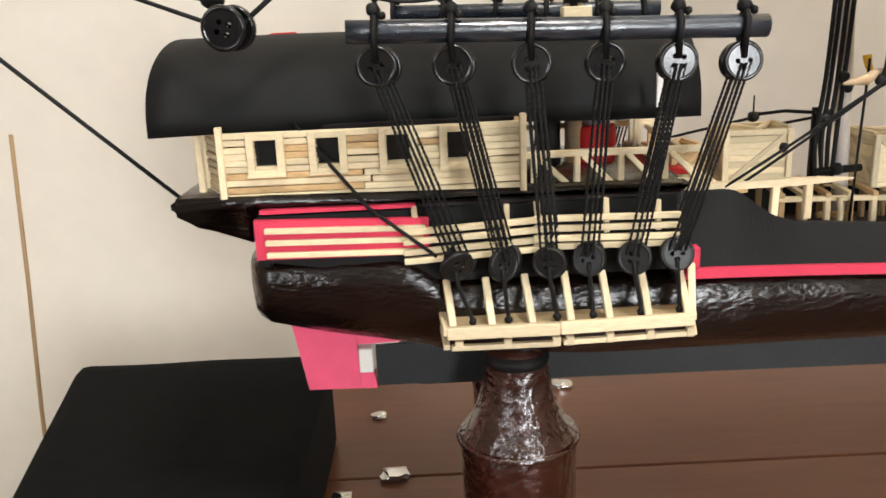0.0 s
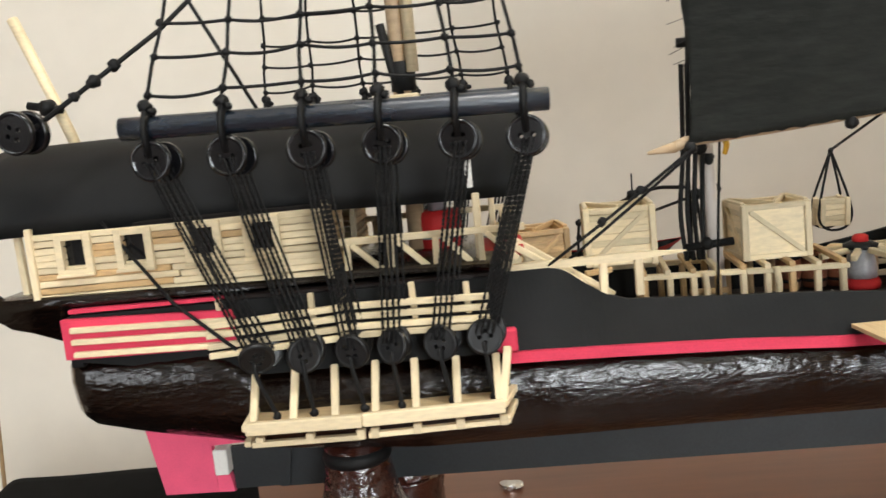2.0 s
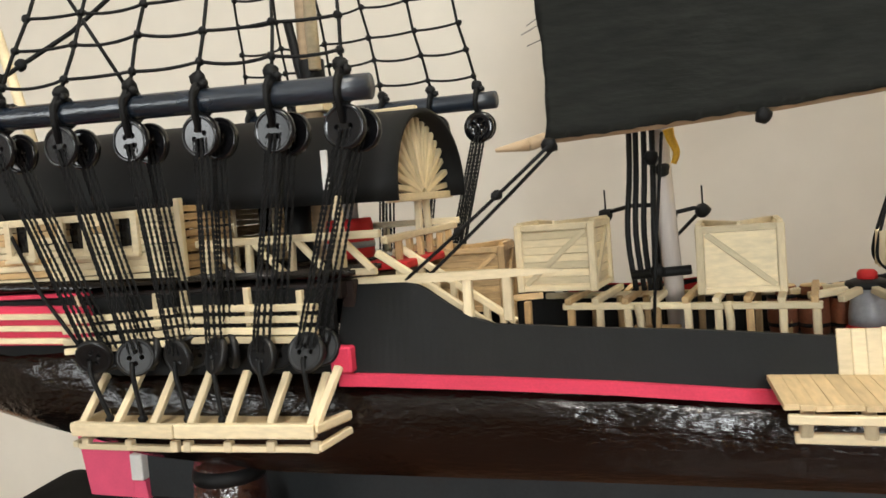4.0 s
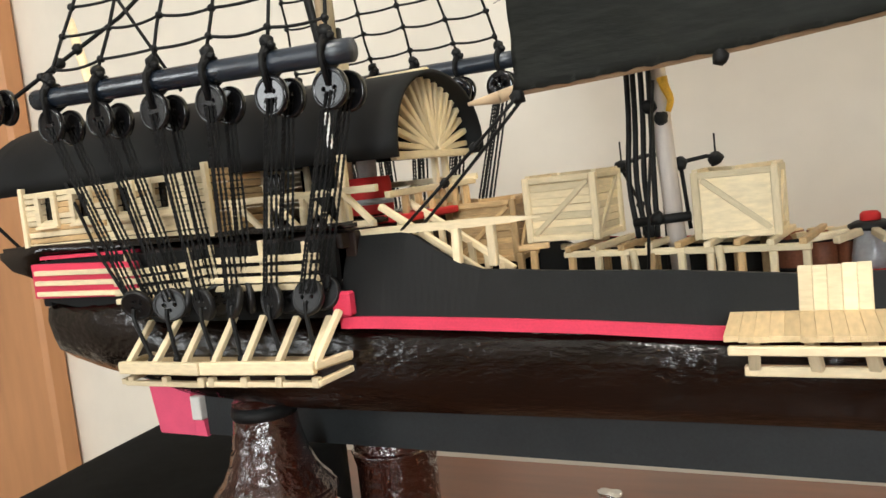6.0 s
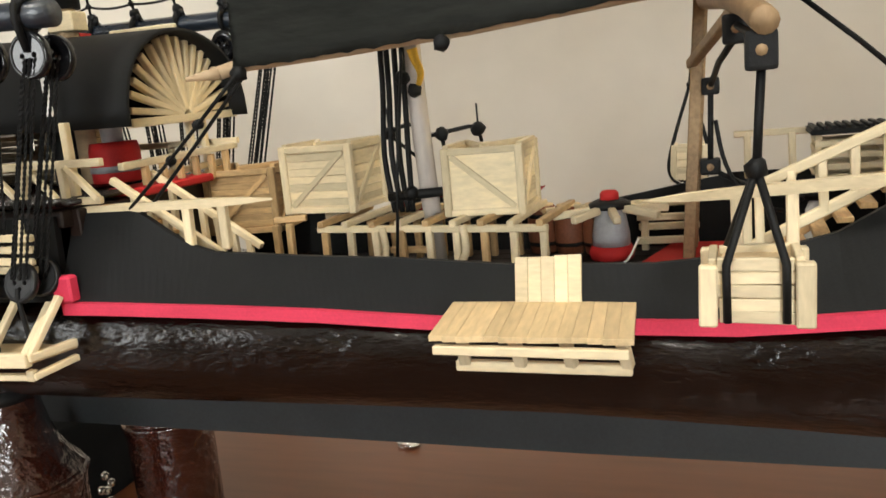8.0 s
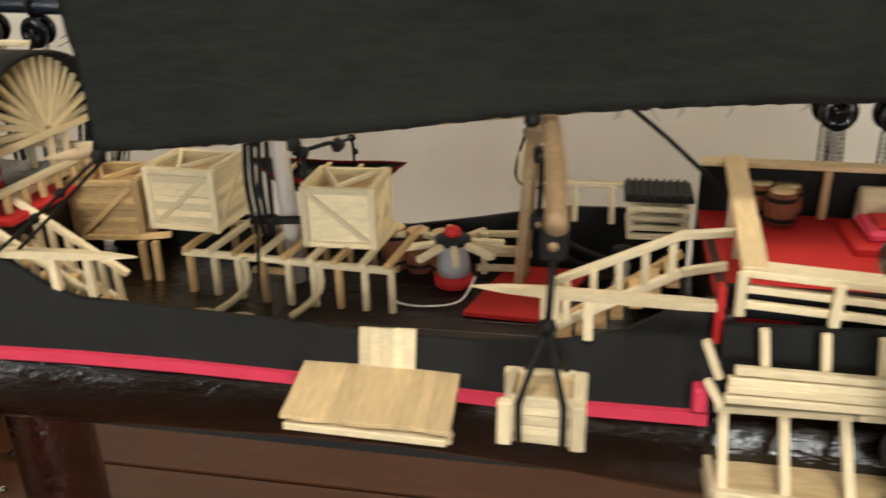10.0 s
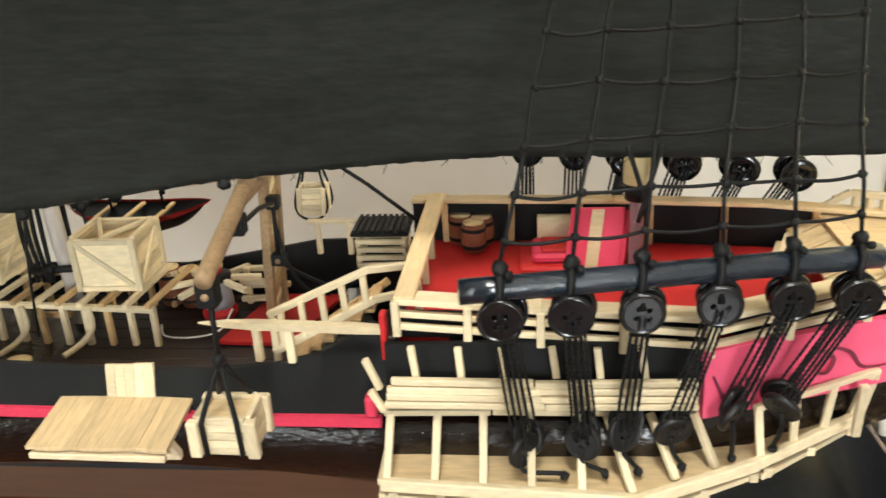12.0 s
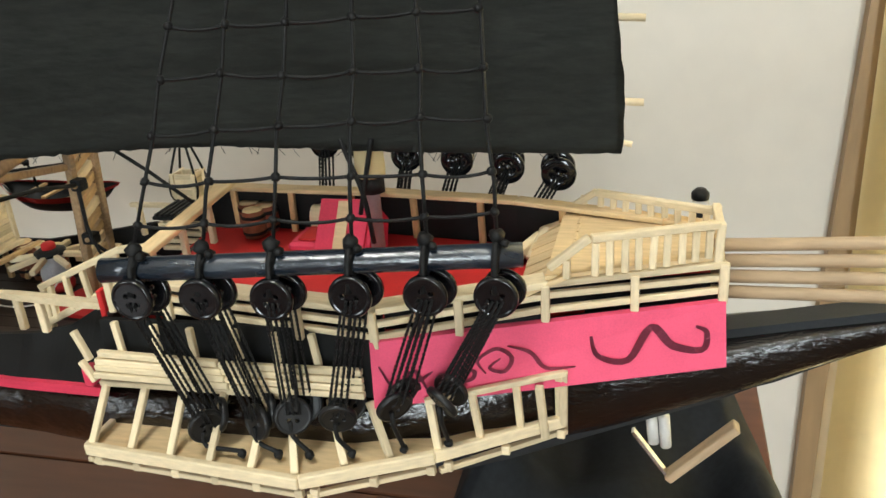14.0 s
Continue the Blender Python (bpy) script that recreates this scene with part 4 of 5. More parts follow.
def channel(name, outer, inner, posts, z0, z1, top, endposts=True):
    ch = thing(name, "pale matchstick channel platform with slanted stanchions", "platform", group="channel platforms", at=outer[0] + (z0,))
    floor_pts = [(x, y, z0 + 2) for x, y in outer] + [(x, y, z0 + 2) for x, y in reversed(inner)]
    plate("floor", floor_pts, 1.0, (0, 0, 1), PLY, ch, "thin plywood floor")
    for a, b in zip(outer, outer[1:]):
        stick((*a, z0 + 2.6), (*b, z0 + 2.6), ch, 2.4, 3.8, name="rim")
        stick((a[0] + 1, a[1] + 1, z0 - 2.4), (b[0] - 1, b[1] + 1, z0 - 2.4), ch, 2.0, 1.7, name="lower_rim")
        n = max(2, int((b[0] - a[0]) / 12))
        for k in range(n + 1):
            t = (k + .15) / (n + .3)
            x, y = a[0] + (b[0] - a[0]) * t, a[1] + (b[1] - a[1]) * t
            stick((x, y + .8, z0 - 1.8), (x + 2.4, y + .8, z0 - 1.8 + .01), ch, 2.0, 3.0, name="spacer", wob=0.1)
    for a, b in ((outer[0], inner[0]), (outer[-1], inner[-1])):
        stick((*a, z0 + 3), (*b, z0 + 3), ch, 2.2, 2.2, name="end_rim")
        stick((*a, z0 - 2), (*b, z0 - 1), ch, 2.0, 1.8, name="end_rim")
    for (x, y), (u, v, w) in posts:
        stick((x, y, z0 + 3), (u, v, w), ch, 2.2, 1.8, name="stanchion")
    for a, b in top:
        stick(a, b, ch, 2.0, 1.8, name="top_rail")
    return ch


channel("stern_channel", [(32, 220.5), (66, 221), (107, 223.5)], [(31, 236), (70, 236.5), (110, 237)],
        [((34 + i * 11.9, 221.4 + i * 0.35), (32.5 + i * 12.2, 235, 231 - abs(i - 3) * 0.3)) for i in range(7)] + [((106.5, 224), (109.5, 235, 232))], 215.4, 217, [])
fo = [(321, 222.5), (392, 217.5), (426, 234), (460, 257)]
fposts = []
for i in range(5):
    fposts.append(((323 + i * 13.4, 223 - i * 0.9), (323 + i * 13.4, 235.4, 231)))
for i in range(3):
    fposts.append(((390 + i * 12, 219.5 + i * 6), (384 + i * 12, 236, 231)))
for i in range(4):
    fposts.append(((427 + i * 10.5, 236 + i * 7), (425 + i * 11.4, 236.6 + i * 4.5, 232 + i * 1.3)))
channel("fore_channel", fo, [(321, 237), (392, 237.5), (426, 243), (459, 263)], fposts, 213, 217,
        [((321, 235.2, 231), (352, 235.2, 231)), ((352, 235.2, 231.3), (384, 235.4, 231.3)), ((424, 236, 232.4), (461, 250.6, 236))])

FORE_CHANNEL = bpy.data.objects["fore_channel"]
for a, b in (((460, 256, 215), (460.6, 250.6, 236)), ((456, 246, 217), (455, 243, 235.4))):
    stick(a, b, FORE_CHANNEL, 2.3, 2.0, name="end_post")

# ---------------------------------------------------------------- waist: crates, racks, platform, capstan, crane


def crate(name, w, d, h, material, group, label, lean=1, sheet=False):
    """An open slatted crate with corner posts and a diagonal on each face; base centre at the origin."""
    c = thing(name, label, "crate", group=group)
    for sx in (-1, 1):
        for sy in (-1, 1):
            stick((sx * (w / 2 - 1), sy * (d / 2 - 1), 0), (sx * (w / 2 - 1), sy * (d / 2 - 1), h), c, 2.4, 2.4, material, "post", wob=0.1)
    n = int(h / 2.2)
    for k in range(n):
        z = 1.2 + k * (h - 2.4) / (n - 1)
        for s in (-1, 1):
            stick((-w / 2 + 2, s * (d / 2 - 1.6), z), (w / 2 - 2, s * (d / 2 - 1.6), z), c, 1.4, (h - 2.4) / (n - 1) - 0.05, material, "slat", wob=0.12)
            stick((s * (w / 2 - 1.6), -d / 2 + 2, z), (s * (w / 2 - 1.6), d / 2 - 2, z), c, 1.4, (h - 2.4) / (n - 1) - 0.05, material, "slat", wob=0.12)
    for s in (-1, 1):
        for z in (1.1, h - 1.1):
            stick((-w / 2 + 2.2, s * (d / 2 - .5), z), (w / 2 - 2.2, s * (d / 2 - .5), z), c, 1.2, 1.9, material, "frame_bar", wob=0.1)
            stick((s * (w / 2 - .5), -d / 2 + 2.2, z), (s * (w / 2 - .5), d / 2 - 2.2, z), c, 1.2, 1.9, material, "frame_bar", wob=0.1)
        stick((-lean * (w / 2 - 3), s * (d / 2 - .5), 2.4), (lean * (w / 2 - 3), s * (d / 2 - .5), h - 2.4), c, 1.0, 1.7, material, "diagonal", wob=0.1)
        stick((s * (w / 2 - .5), -d / 2 + 3, 2.4), (s * (w / 2 - .5), d / 2 - 3, h - 2.4), c, 1.0, 1.7, material, "diagonal", wob=0.1)
    for k in (-1, 1):
        stick((k * (w / 2 - 2), d / 2 - 2, h), (0, -d / 2 + 2, h), c, 1.4, 1.8, material, "lid_brace", wob=0.1)
        if sheet:
            block("face_sheet", (-w / 2 + 2.3, k * (d / 2 - .85) - .06, 2.1), (w / 2 - 2.3, k * (d / 2 - .85) + .06, h - 2.1), material, c, bevel=0)
    for k in (-1, 1):
        stick((k * (w / 2 - 1), -d / 2 + 2, h), (k * (w / 2 - 1), d / 2 - 2, h), c, 1.8, 1.8, material, "lid_bar", wob=0.1)
    block("crate_floor", (-w / 2 + 2, -d / 2 + 2, 0.4), (w / 2 - 2, d / 2 - 2, 1.2), material, c)
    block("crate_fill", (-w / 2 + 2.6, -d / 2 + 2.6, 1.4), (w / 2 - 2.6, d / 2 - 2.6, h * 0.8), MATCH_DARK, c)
    return c


CR = crate("cargo_crate", 26, 24, 21.8, MATCH, "deck crates", "pale slatted matchstick cargo crate on a stick rack")
CR.matrix_world = pose(0.1553, 0.3135, 0.2410, 0, 0, -4)
C2 = crate("cargo_crate", 24.6, 24, 20.4, MATCH, "deck crates", "pale matchstick cargo crate with smooth faces on a stick rack", -1, True)
C2.matrix_world = pose(0.2100, 0.3105, 0.2388, 0, 0, 1)
C3 = crate("brown_crate", 26, 24, 22, MATCH_DARK, "deck crates", "older brown slatted crate beside the stair")
C3.matrix_world = pose(0.1222, 0.3170, 0.2345, 0, 0, 6)

rack = thing("stick_rack", "long rack of matchsticks that carries the crates", "rack", at=(198, 300, 222))
stick((158, 292, 237.6), (196, 291, 237), rack, 2.2, 2.0, name="front_beam")
stick((196, 291, 236.8), (231, 288.5, 236.2), rack, 2.2, 2.0, name="front_beam")
stick((146, 322, 237), (232, 320, 236), rack, 2.2, 2.0, name="back_beam")
for i in range(9):
    x = 160 + i * 8.6
    stick((x, 290 - i * .3, 239.2 - i * .15), (x + 3, 323, 239.4 - i * .15), rack, 2.1, 1.9, MATCH if i % 2 else MATCH_DARK, "cross_stick")
    stick((x + .6, 291.2 - i * .2, 221.4), (x + .6, 291.6 - i * .2, 236.6), rack, 2.2, 2.2, MATCH if i % 3 else MATCH_DARK, "leg")
    stick((x + 3, 320, 222), (x + 3, 320, 236.6), rack, 2.2, 2.2, MATCH_DARK, "leg")
for x, s in ((141, 0), (146, 0)):
    stick((x, 296, 222.3), (x, 296, 239), rack, 2.2, 2.2, MATCH_DARK, "leg")
stick((140, 297, 240), (150, 300, 240.5), rack, 2.0, 2.0, MATCH_DARK, "cross_stick")
for x in (181, 206):
    bm = tube_bm(bmesh.new(), smooth_pts([(x, 288.5, 238), (x + .6, 288, 230), (x - 3, 285, 225), (x - 7, 279, 223.2)], 4), 1.2, 6)
    part("bent_foot", bm, MATCH, rack)
for x, y in ((170, 277), (184, 276)):
    pd = tagged(part("wooden_disc", lathe_bm(bmesh.new(), [(4.4, 0), (4.8, .5), (4.4, 1.2)], (x, y, 222.6), 18, 0.7), PLY), "small flat wooden disc on the deck", "disc", "deck discs")
stick((178, 300, 229), (192, 300, 229), rack, 2.0, 2.0, MATCH_DARK, "stretcher")

# boarding platform on the side
plat = thing("boarding_platform", "pale plank platform with a ladder rail on the hull side", "platform", at=(239, 228, 226))
for i in range(14):
    x0, x1 = 217.2 + i * 3.08, 214.6 + i * 3.12
    o = part("plank", box_mesh(26.5 + rnd.uniform(-.8, .8), 3.04, 1.3, 0.07), PLY, plat, smooth=False)
    o.matrix_basis = aim((x0 + 1.5, 224.2 - i * 0.1, 225 + rnd.uniform(-.1, .1)), (x1 + 1.5, 250, 225.4))
stick((218, 224.4, 222.6), (259.5, 223.4, 222.6), plat, 2.0, 2.0, name="front_edge")
stick((219.5, 234.6, 215.4), (258.5, 234.6, 215.4), plat, 2.0, 2.4, name="lower_rail")
for x in (222, 234, 245, 257):
    stick((x, 231, 223.4), (x + rnd.uniform(-1, 1), 234, 216), plat, 2.6, 2.2, name="baluster")
stick((222, 240, 222.8), (257, 240, 222.8), plat, 2.2, 1.8, name="under_beam")
gate = thing("boarding_gate", "pale upright plank gate above the platform", "gate", at=(238, 250, 225))
for i in range(5):
    o = part("plank", box_mesh(3.1, 1.4, 11.0 + rnd.uniform(-.4, .4), 0.15), MATCH, gate, smooth=False)
    o.matrix_basis = pose((231.8 + i * 3.15) * MM, 0.2510, 0.2310, -14, 0, 0)

# capstan, crane, red mat and clutter
cap = thing("capstan", "capstan with grey drum, red cap and eight pale bars", "capstan", at=(245, 312, 222))
part("base", lathe_bm(bmesh.new(), [(6.4, 0), (6.8, 2), (6, 4)], (245, 312, 222.4)), FOAM_RED, cap, "red foam base")
drum = part("drum", lathe_bm(bmesh.new(), [(5.6, 0), (5.6, 3), (5, 7), (4.4, 10), (4.6, 11)], (245, 312, 226.5)), GREY, cap, "grey drum")
part("collar", lathe_bm(bmesh.new(), [(6, 0), (6.2, 1.5), (4, 2.6)], (245, 312, 237.6)), ROPE, drum)
part("cap", lathe_bm(bmesh.new(), [(2.8, 0), (2.8, 2), (2, 2.8)], (245, 312, 240)), FOAM_RED, cap, "red cap")
for k in range(8):
    a = k * math.pi / 4 + 0.25
    stick((245 + 5 * math.cos(a), 312 + 5 * math.sin(a), 237.4), (245 + 17 * math.cos(a), 312 + 17 * math.sin(a), 236.4), cap, 2.2, 2.2, name="bar")
wire = thing("loose_wire", "thin pale wire lying beside the capstan", "wire", at=(240, 296, 223))
cord(smooth_pts([(254, 302, 230), (250, 296, 224), (240, 293, 222.8), (230, 294, 223), (228, 297, 226)], 5), 0.35, WHITE, wire)
tagged(plate("red_mat", [(252, 289, 223), (279, 287, 223), (290, 326, 223), (262, 327, 223)], 1.4, (0, 0, 1), FOAM_RED), "red foam mat on the deck under the crane", "mat")
crane = thing("cargo_crane", "brown wooden crane with a ladder post and slanted arm", "crane", at=(268, 312, 222))
for dy in (-7, 7):
    stick((267.5, 312 + dy, 221.6), (273, 311 + dy, 300), crane, 3.4, 3.0, BRACKET, "post")
for i in range(14):
    z = 228 + i * 5
    x = 267.5 + (z - 222) * 5.5 / 78
    stick((x - .6, 306, z - 2.6), (x - .6, 318, z + 2.6), crane, 2.2, 3.0, MATCH_DARK if i % 3 else MATCH, "rung")
arm = [(273, 310, 294), (279, 270, 291), (282.4, 240, 287.4), (284.4, 215, 283.4), (284.6, 212.6, 282.9)]
part("arm", tube_bm(bmesh.new(), arm, 2.5, 12, 2.3), BRACKET, crane, "grey-brown round arm")
stick((269.5, 305, 277), (281, 256, 288.4), crane, 2.6, 2.6, BRACKET, "arm_brace")


def pulley(p, w, d, h):
    """A black pulley block with its wheel pin."""
    b = block("pulley_block", (p[0] - w / 2, p[1] - d / 2, p[2] - h / 2), (p[0] + w / 2, p[1] + d / 2, p[2] + h / 2), ROPE, crane, "black pulley block", 0.7, 2)
    cord([(p[0], p[1] - d / 2 - .5, p[2]), (p[0], p[1] + d / 2 + .5, p[2])], 1.0, BRACKET, b, "pin", n=8)


pulley((284, 216, 278.4), 5.2, 5, 6.6)
pulley((280.6, 250, 283.4), 5.4, 5, 6)
pulley((274.6, 303, 271), 4.6, 4.6, 4.6)
pulley((274, 303, 249.4), 5.4, 4.6, 4.4)
cord(sag((284, 216, 281), (280.6, 250, 284.4), 0.6, 5), 0.8, ROPE, crane, "rope")
cord([(280.6, 251, 282), (277, 280, 277), (274.6, 302, 271)], 0.8, ROPE, crane, "rope")
cord([(274.6, 302, 271), (274, 302, 249.4)], 0.8, ROPE, crane, "rope")
cord(sag((274, 302, 249), (297, 297, 240.4), 1.4, 6), 0.7, ROPE, crane, "rope")
cord(smooth_pts([(275.6, 300, 262), (278, 299, 250), (284, 298, 240), (292, 299, 237)], 5), 0.6, ROPE, crane, "rope")
cord([(284, 216, 276), (283.4, 217, 266), (283, 217.4, 258.6)], 0.8, ROPE, crane, "hoist_rope")
hang = thing("hanging_crate", "small pale slatted crate slung from the crane", "crate", group="slung crates", at=(280, 219, 230))
W2, D2, H2, HB = 7.8, 6.2, 11.3, 231.6
for sx in (-1, 1):
    for sy in (-1, 1):
        stick((282.5 + sx * W2, 219 + sy * D2, HB), (282.5 + sx * W2, 219 + sy * D2, HB + H2), hang, 3.2, 2.6, name="post")
    for k in range(5):
        stick((282.5 + sx * (W2 - .6), 219 - D2 + 1, HB + 1.6 + k * 2.35), (282.5 + sx * (W2 - .6), 219 + D2 - 1, HB + 1.6 + k * 2.35), hang, 1.5, 2.3, name="slat")
for k in range(5):
    for s in (-1, 1):
        stick((282.5 - W2 + 1.6, 219 + s * (D2 - .6), HB + 1.6 + k * 2.35), (282.5 + W2 - 1.6, 219 + s * (D2 - .6), HB + 1.6 + k * 2.35), hang, 1.5, 2.3, name="slat")
block("lid", (282.5 - W2 + 1.8, 219 - D2 + 1.4, HB + H2 - 1.8), (282.5 + W2 - 1.8, 219 + D2 - 1.4, HB + H2 - .4), PLY, hang)
for sx in (-1, 1):
    cord([(282.5 + sx * (W2 - 3), 218 - D2, HB + 1), (282.5 + sx * (W2 - 3), 218 - D2 - .6, HB + H2), (283, 217.4, 258.6)], 0.75, ROPE, hang, "sling")
    cord([(282.5 + sx * (W2 - 3), 219 + D2, HB + H2), (283, 217.4, 258.6)], 0.75, ROPE, hang, "sling")
knot((283, 217.4, 258.6), 2.0, hang)

# far side: boat, second slung crate, barrels, bench, crates by the far bulwark
boat = thing("ship_boat", "small red and black boat slung beyond the far bulwark", "boat", at=(165, 420, 216))


def boat_bm(grow, low, high):
    """A pointed hull with a raked stem; low and high are shares of the side's height."""
    bm = bmesh.new()
    rings = []
    for i in range(21):
        t = i / 20
        u = 2 * t - 1
        wd = 13 * (1 - abs(u) ** 2.6) * grow + 0.25
        zk, zt = 215 + 11 * abs(u) ** 3, 226 + 5 * u * u
        ring = []
        for c, s in ((-1, 1), (-.9, .6), (-.55, .15), (0, 0), (.55, .15), (.9, .6), (1, 1)):
            k = low + (high - low) * s
            ring.append(bm.verts.new(vec((164 + u * (33 + 5 * k) * (1 + (grow - 1) * .3), 420 + wd * c * (1 if low == 0 else 1 + .06 * k), zk + (zt - zk) * k))))
        rings.append(ring)
    for a, b in zip(rings, rings[1:]):
        for k in range(6):
            if low == 0 or k in (0, 5):
                bm.faces.new((a[k], a[k + 1], b[k + 1], b[k]))
    bmesh.ops.solidify(bm, geom=bm.faces[:], thickness=1.2 * MM)
    return bm


bh = part("boat_hull", boat_bm(1.0, 0, 1), KEEL, boat)
part("gunwale", boat_bm(1.09, 0.28, 1.06), FOAM_RED, bh, "red gunwale strip")
for x in (146, 162, 178):
    stick((x, 408.5, 226), (x, 431.5, 226), boat, 2.4, 1.4, MATCH_DARK, "thwart")
for x, ex in ((150, 166), (178, 199)):
    cord([(x, 420, 226), (x + .6, 418, 238), (x + 1, 415, 244), (ex, 337, 263)], 0.7, ROPE, boat, "fall_rope")
    knot((x + 1, 415, 244), 2.0, boat)
    knot((x + 1, 419, 236), 1.6, boat)
SX, SY, SZ = 265, 389, 234
slung = thing("far_slung_crate", "small pale crate slung beyond the far bulwark", "crate", group="slung crates", at=(SX, SY, SZ))
for sx in (-5.6, 5.6):
    for sy in (-4.6, 4.6):
        stick((SX + sx, SY + sy, SZ + 1), (SX + sx + .6, SY + sy, SZ + 14.5), slung, 2.2, 2.2, name="post")
for k in range(5):
    for q in (-1, 1):
        stick((SX - 5, SY + q * 4.2, SZ + 2.4 + k * 2.6), (SX + 5, SY + q * 4.2, SZ + 2.4 + k * 2.6), slung, 1.2, 2.4, name="slat")
        stick((SX + q * 5.2, SY - 4, SZ + 2.4 + k * 2.6), (SX + q * 5.2, SY + 4, SZ + 2.4 + k * 2.6), slung, 1.2, 2.4, name="slat")
for q in (-2.6, 2.6):
    cord(smooth_pts([(SX + 1, SY, SZ + 36), (SX - 5.6, SY + q * 1.6, SZ + 15), (SX - 7.2, SY + q * 2, SZ + 5), (SX - 3.5, SY + q * 2, SZ), (SX + 3.5, SY + q * 2, SZ), (SX + 7.4, SY + q * 2, SZ + 5), (SX + 6.4, SY + q * 1.6, SZ + 15), (SX + 1, SY, SZ + 36)], 4), 0.6, ROPE, slung, "sling")
knot((SX + 1, SY, SZ + 36), 1.3, slung)
cord([(SX + 1, SY, SZ + 36), (SX + 5, 340, 288)], 0.6, ROPE, slung, "hoist_rope")
frm = thing("far_stick_frame", "pale stick frame on the far rail", "frame", at=(292, 322, 243))
stick((280, 322, 256), (310, 322, 256), frm, 2, 1.8, name="beam")
for x in (284, 296):
    stick((x, 322, 243), (x, 322, 256), frm, 2, 2, name="post")
hatch = thing("grating_box", "pale stick box with a black ribbed lid", "box", at=(310, 316, 243))
for k in range(4):
    for s in (-7, 7):
        stick((301, 316 + s, 244 + k * 3.0), (319, 316 + s, 244 + k * 3.0), hatch, 1.8, 1.8, name="slat")
    for s in (-8.4, 8.4):
        stick((310 + s, 309, 245.4 + k * 3.0), (310 + s, 323, 245.4 + k * 3.0), hatch, 1.8, 1.8, name="slat")
hl = block("lid", (299.5, 307, 255.6), (320.5, 325, 257), FOAM_BLACK, hatch, "black ribbed lid")
for k in range(9):
    stick((301 + k * 2.2, 307.4, 257.4), (301 + k * 2.2, 324.6, 257.4), hl, 1.2, 1.0, ROPE, "lid_rib", wob=0.05)
block("box_stand", (303, 310, 222.4), (317, 322, 243), DARKVOID, hatch)


def barrel(x, y, z, r, h, group, label):
    b = thing("barrel", label, "barrel", group=group, at=(x, y, z))
    body = part("barrel_body", lathe_bm(bmesh.new(), [(r * .86, 0), (r, h * .3), (r, h * .7), (r * .86, h)], (x, y, z), 18), TERRACOTTA, b)
    part("head", lathe_bm(bmesh.new(), [(r * .8, 0), (r * .8, .5)], (x, y, z + h - .1), 18), PLY, b, "pale wooden barrel head")
    for q in (.2, .8):
        part("hoop", lathe_bm(bmesh.new(), [(r * 1.0, 0), (r * 1.01, 1.2)], (x, y, z + h * q - .6), 18), ROPE, body)


for x, y in ((222, 323), (231, 321), (240, 320)):
    barrel(x, y, 222.5, 4.8, 15, "deck barrels", "small brown barrel beside the far bulwark")
for x, y in ((339, 311), (346.5, 309), (344, 303.5)):
    barrel(x, y, 252, 4.4, 10, "forecastle barrels", "small brown barrel with pale head on the forecastle")
bench = thing("pale_bench", "pale stick bench by the far bulwark", "bench", at=(262, 321, 222))
for k in range(4):
    stick((252, 318 + (k % 2) * 5, 226 + k * 3.6), (270, 319 + (k % 2) * 5, 226 + k * 3.6), bench, 2.2, 2.0, name="slat")
for x in (254, 268):
    stick((x, 321, 222.4), (x, 321, 238), bench, 2.2, 2.2, name="leg")
fig = thing("small_white_fitting", "small white and black fittings beside the stair", "fitting", at=(300, 300, 222))
part("body", lathe_bm(bmesh.new(), [(2.6, 0), (3.2, 5), (2, 10), (2.4, 14), (1, 17)], (300, 302, 222.6), 12), WHITE, fig)
part("top", lathe_bm(bmesh.new(), [(3, 0), (3.2, 3), (1, 4)], (300, 302, 239.4), 12), ROPE, fig)


# ---------------------------------------------------------------- stairs and rails
def stair(name, a, b, y0, y1, n, rail=12):
    st = thing(name, "matchstick stair with slanted handrails", "stair", at=(a[0], y0, a[1]))
    for y in (y0, y1):
        stick((a[0], y, a[1] + 1), (b[0], y, b[1]), st, 2.0, 2.4, MATCH, "stringer")
        stick((a[0], y, a[1] + rail), (b[0], y, b[1] + rail), st, 2.1, 2.1, MATCH, "handrail")
        for k in range(n - 1):
            t = (k + .7) / n
            x, z = a[0] + (b[0] - a[0]) * t, a[1] + (b[1] - a[1]) * t
            stick((x, y, z), (x, y, z + rail), st, 2.0, 1.8, MATCH, "baluster")
    for k in range(n):
        t = (k + .5) / n
        x, z = a[0] + (b[0] - a[0]) * t, a[1] + (b[1] - a[1]) * t
        stick((x, y0, z), (x, y1, z), st, 3.6, 1.4, MATCH_DARK, "tread")
    return st


fst = thing("fore_stair", "matchstick stair with a bent handrail to the forecastle", "stair", at=(284, 266, 222))
low = [(281, 263, 234), (314.5, 269, 250), (325.5, 269, 252.6)]
top = [(281, 264, 247.4), (314, 267, 261.2), (326, 266, 263)]
for p, q in zip(low, low[1:]):
    stick(p, q, fst, 2.0, 2.4, MATCH, "stringer")
for p, q in zip(top, top[1:]):
    stick(p, q, fst, 2.2, 2.2, MATCH, "handrail")
for i in range(5):
    t = (i + .6) / 5
    stick(tuple(Vector(low[0]).lerp(Vector(low[1]), t)), tuple(Vector(top[0]).lerp(Vector(top[1]), t)), fst, 2.0, 1.9, MATCH, "baluster")
stick((282, 263.5, 222), (282, 264, 247), fst, 2.2, 2.2, MATCH, "newel")
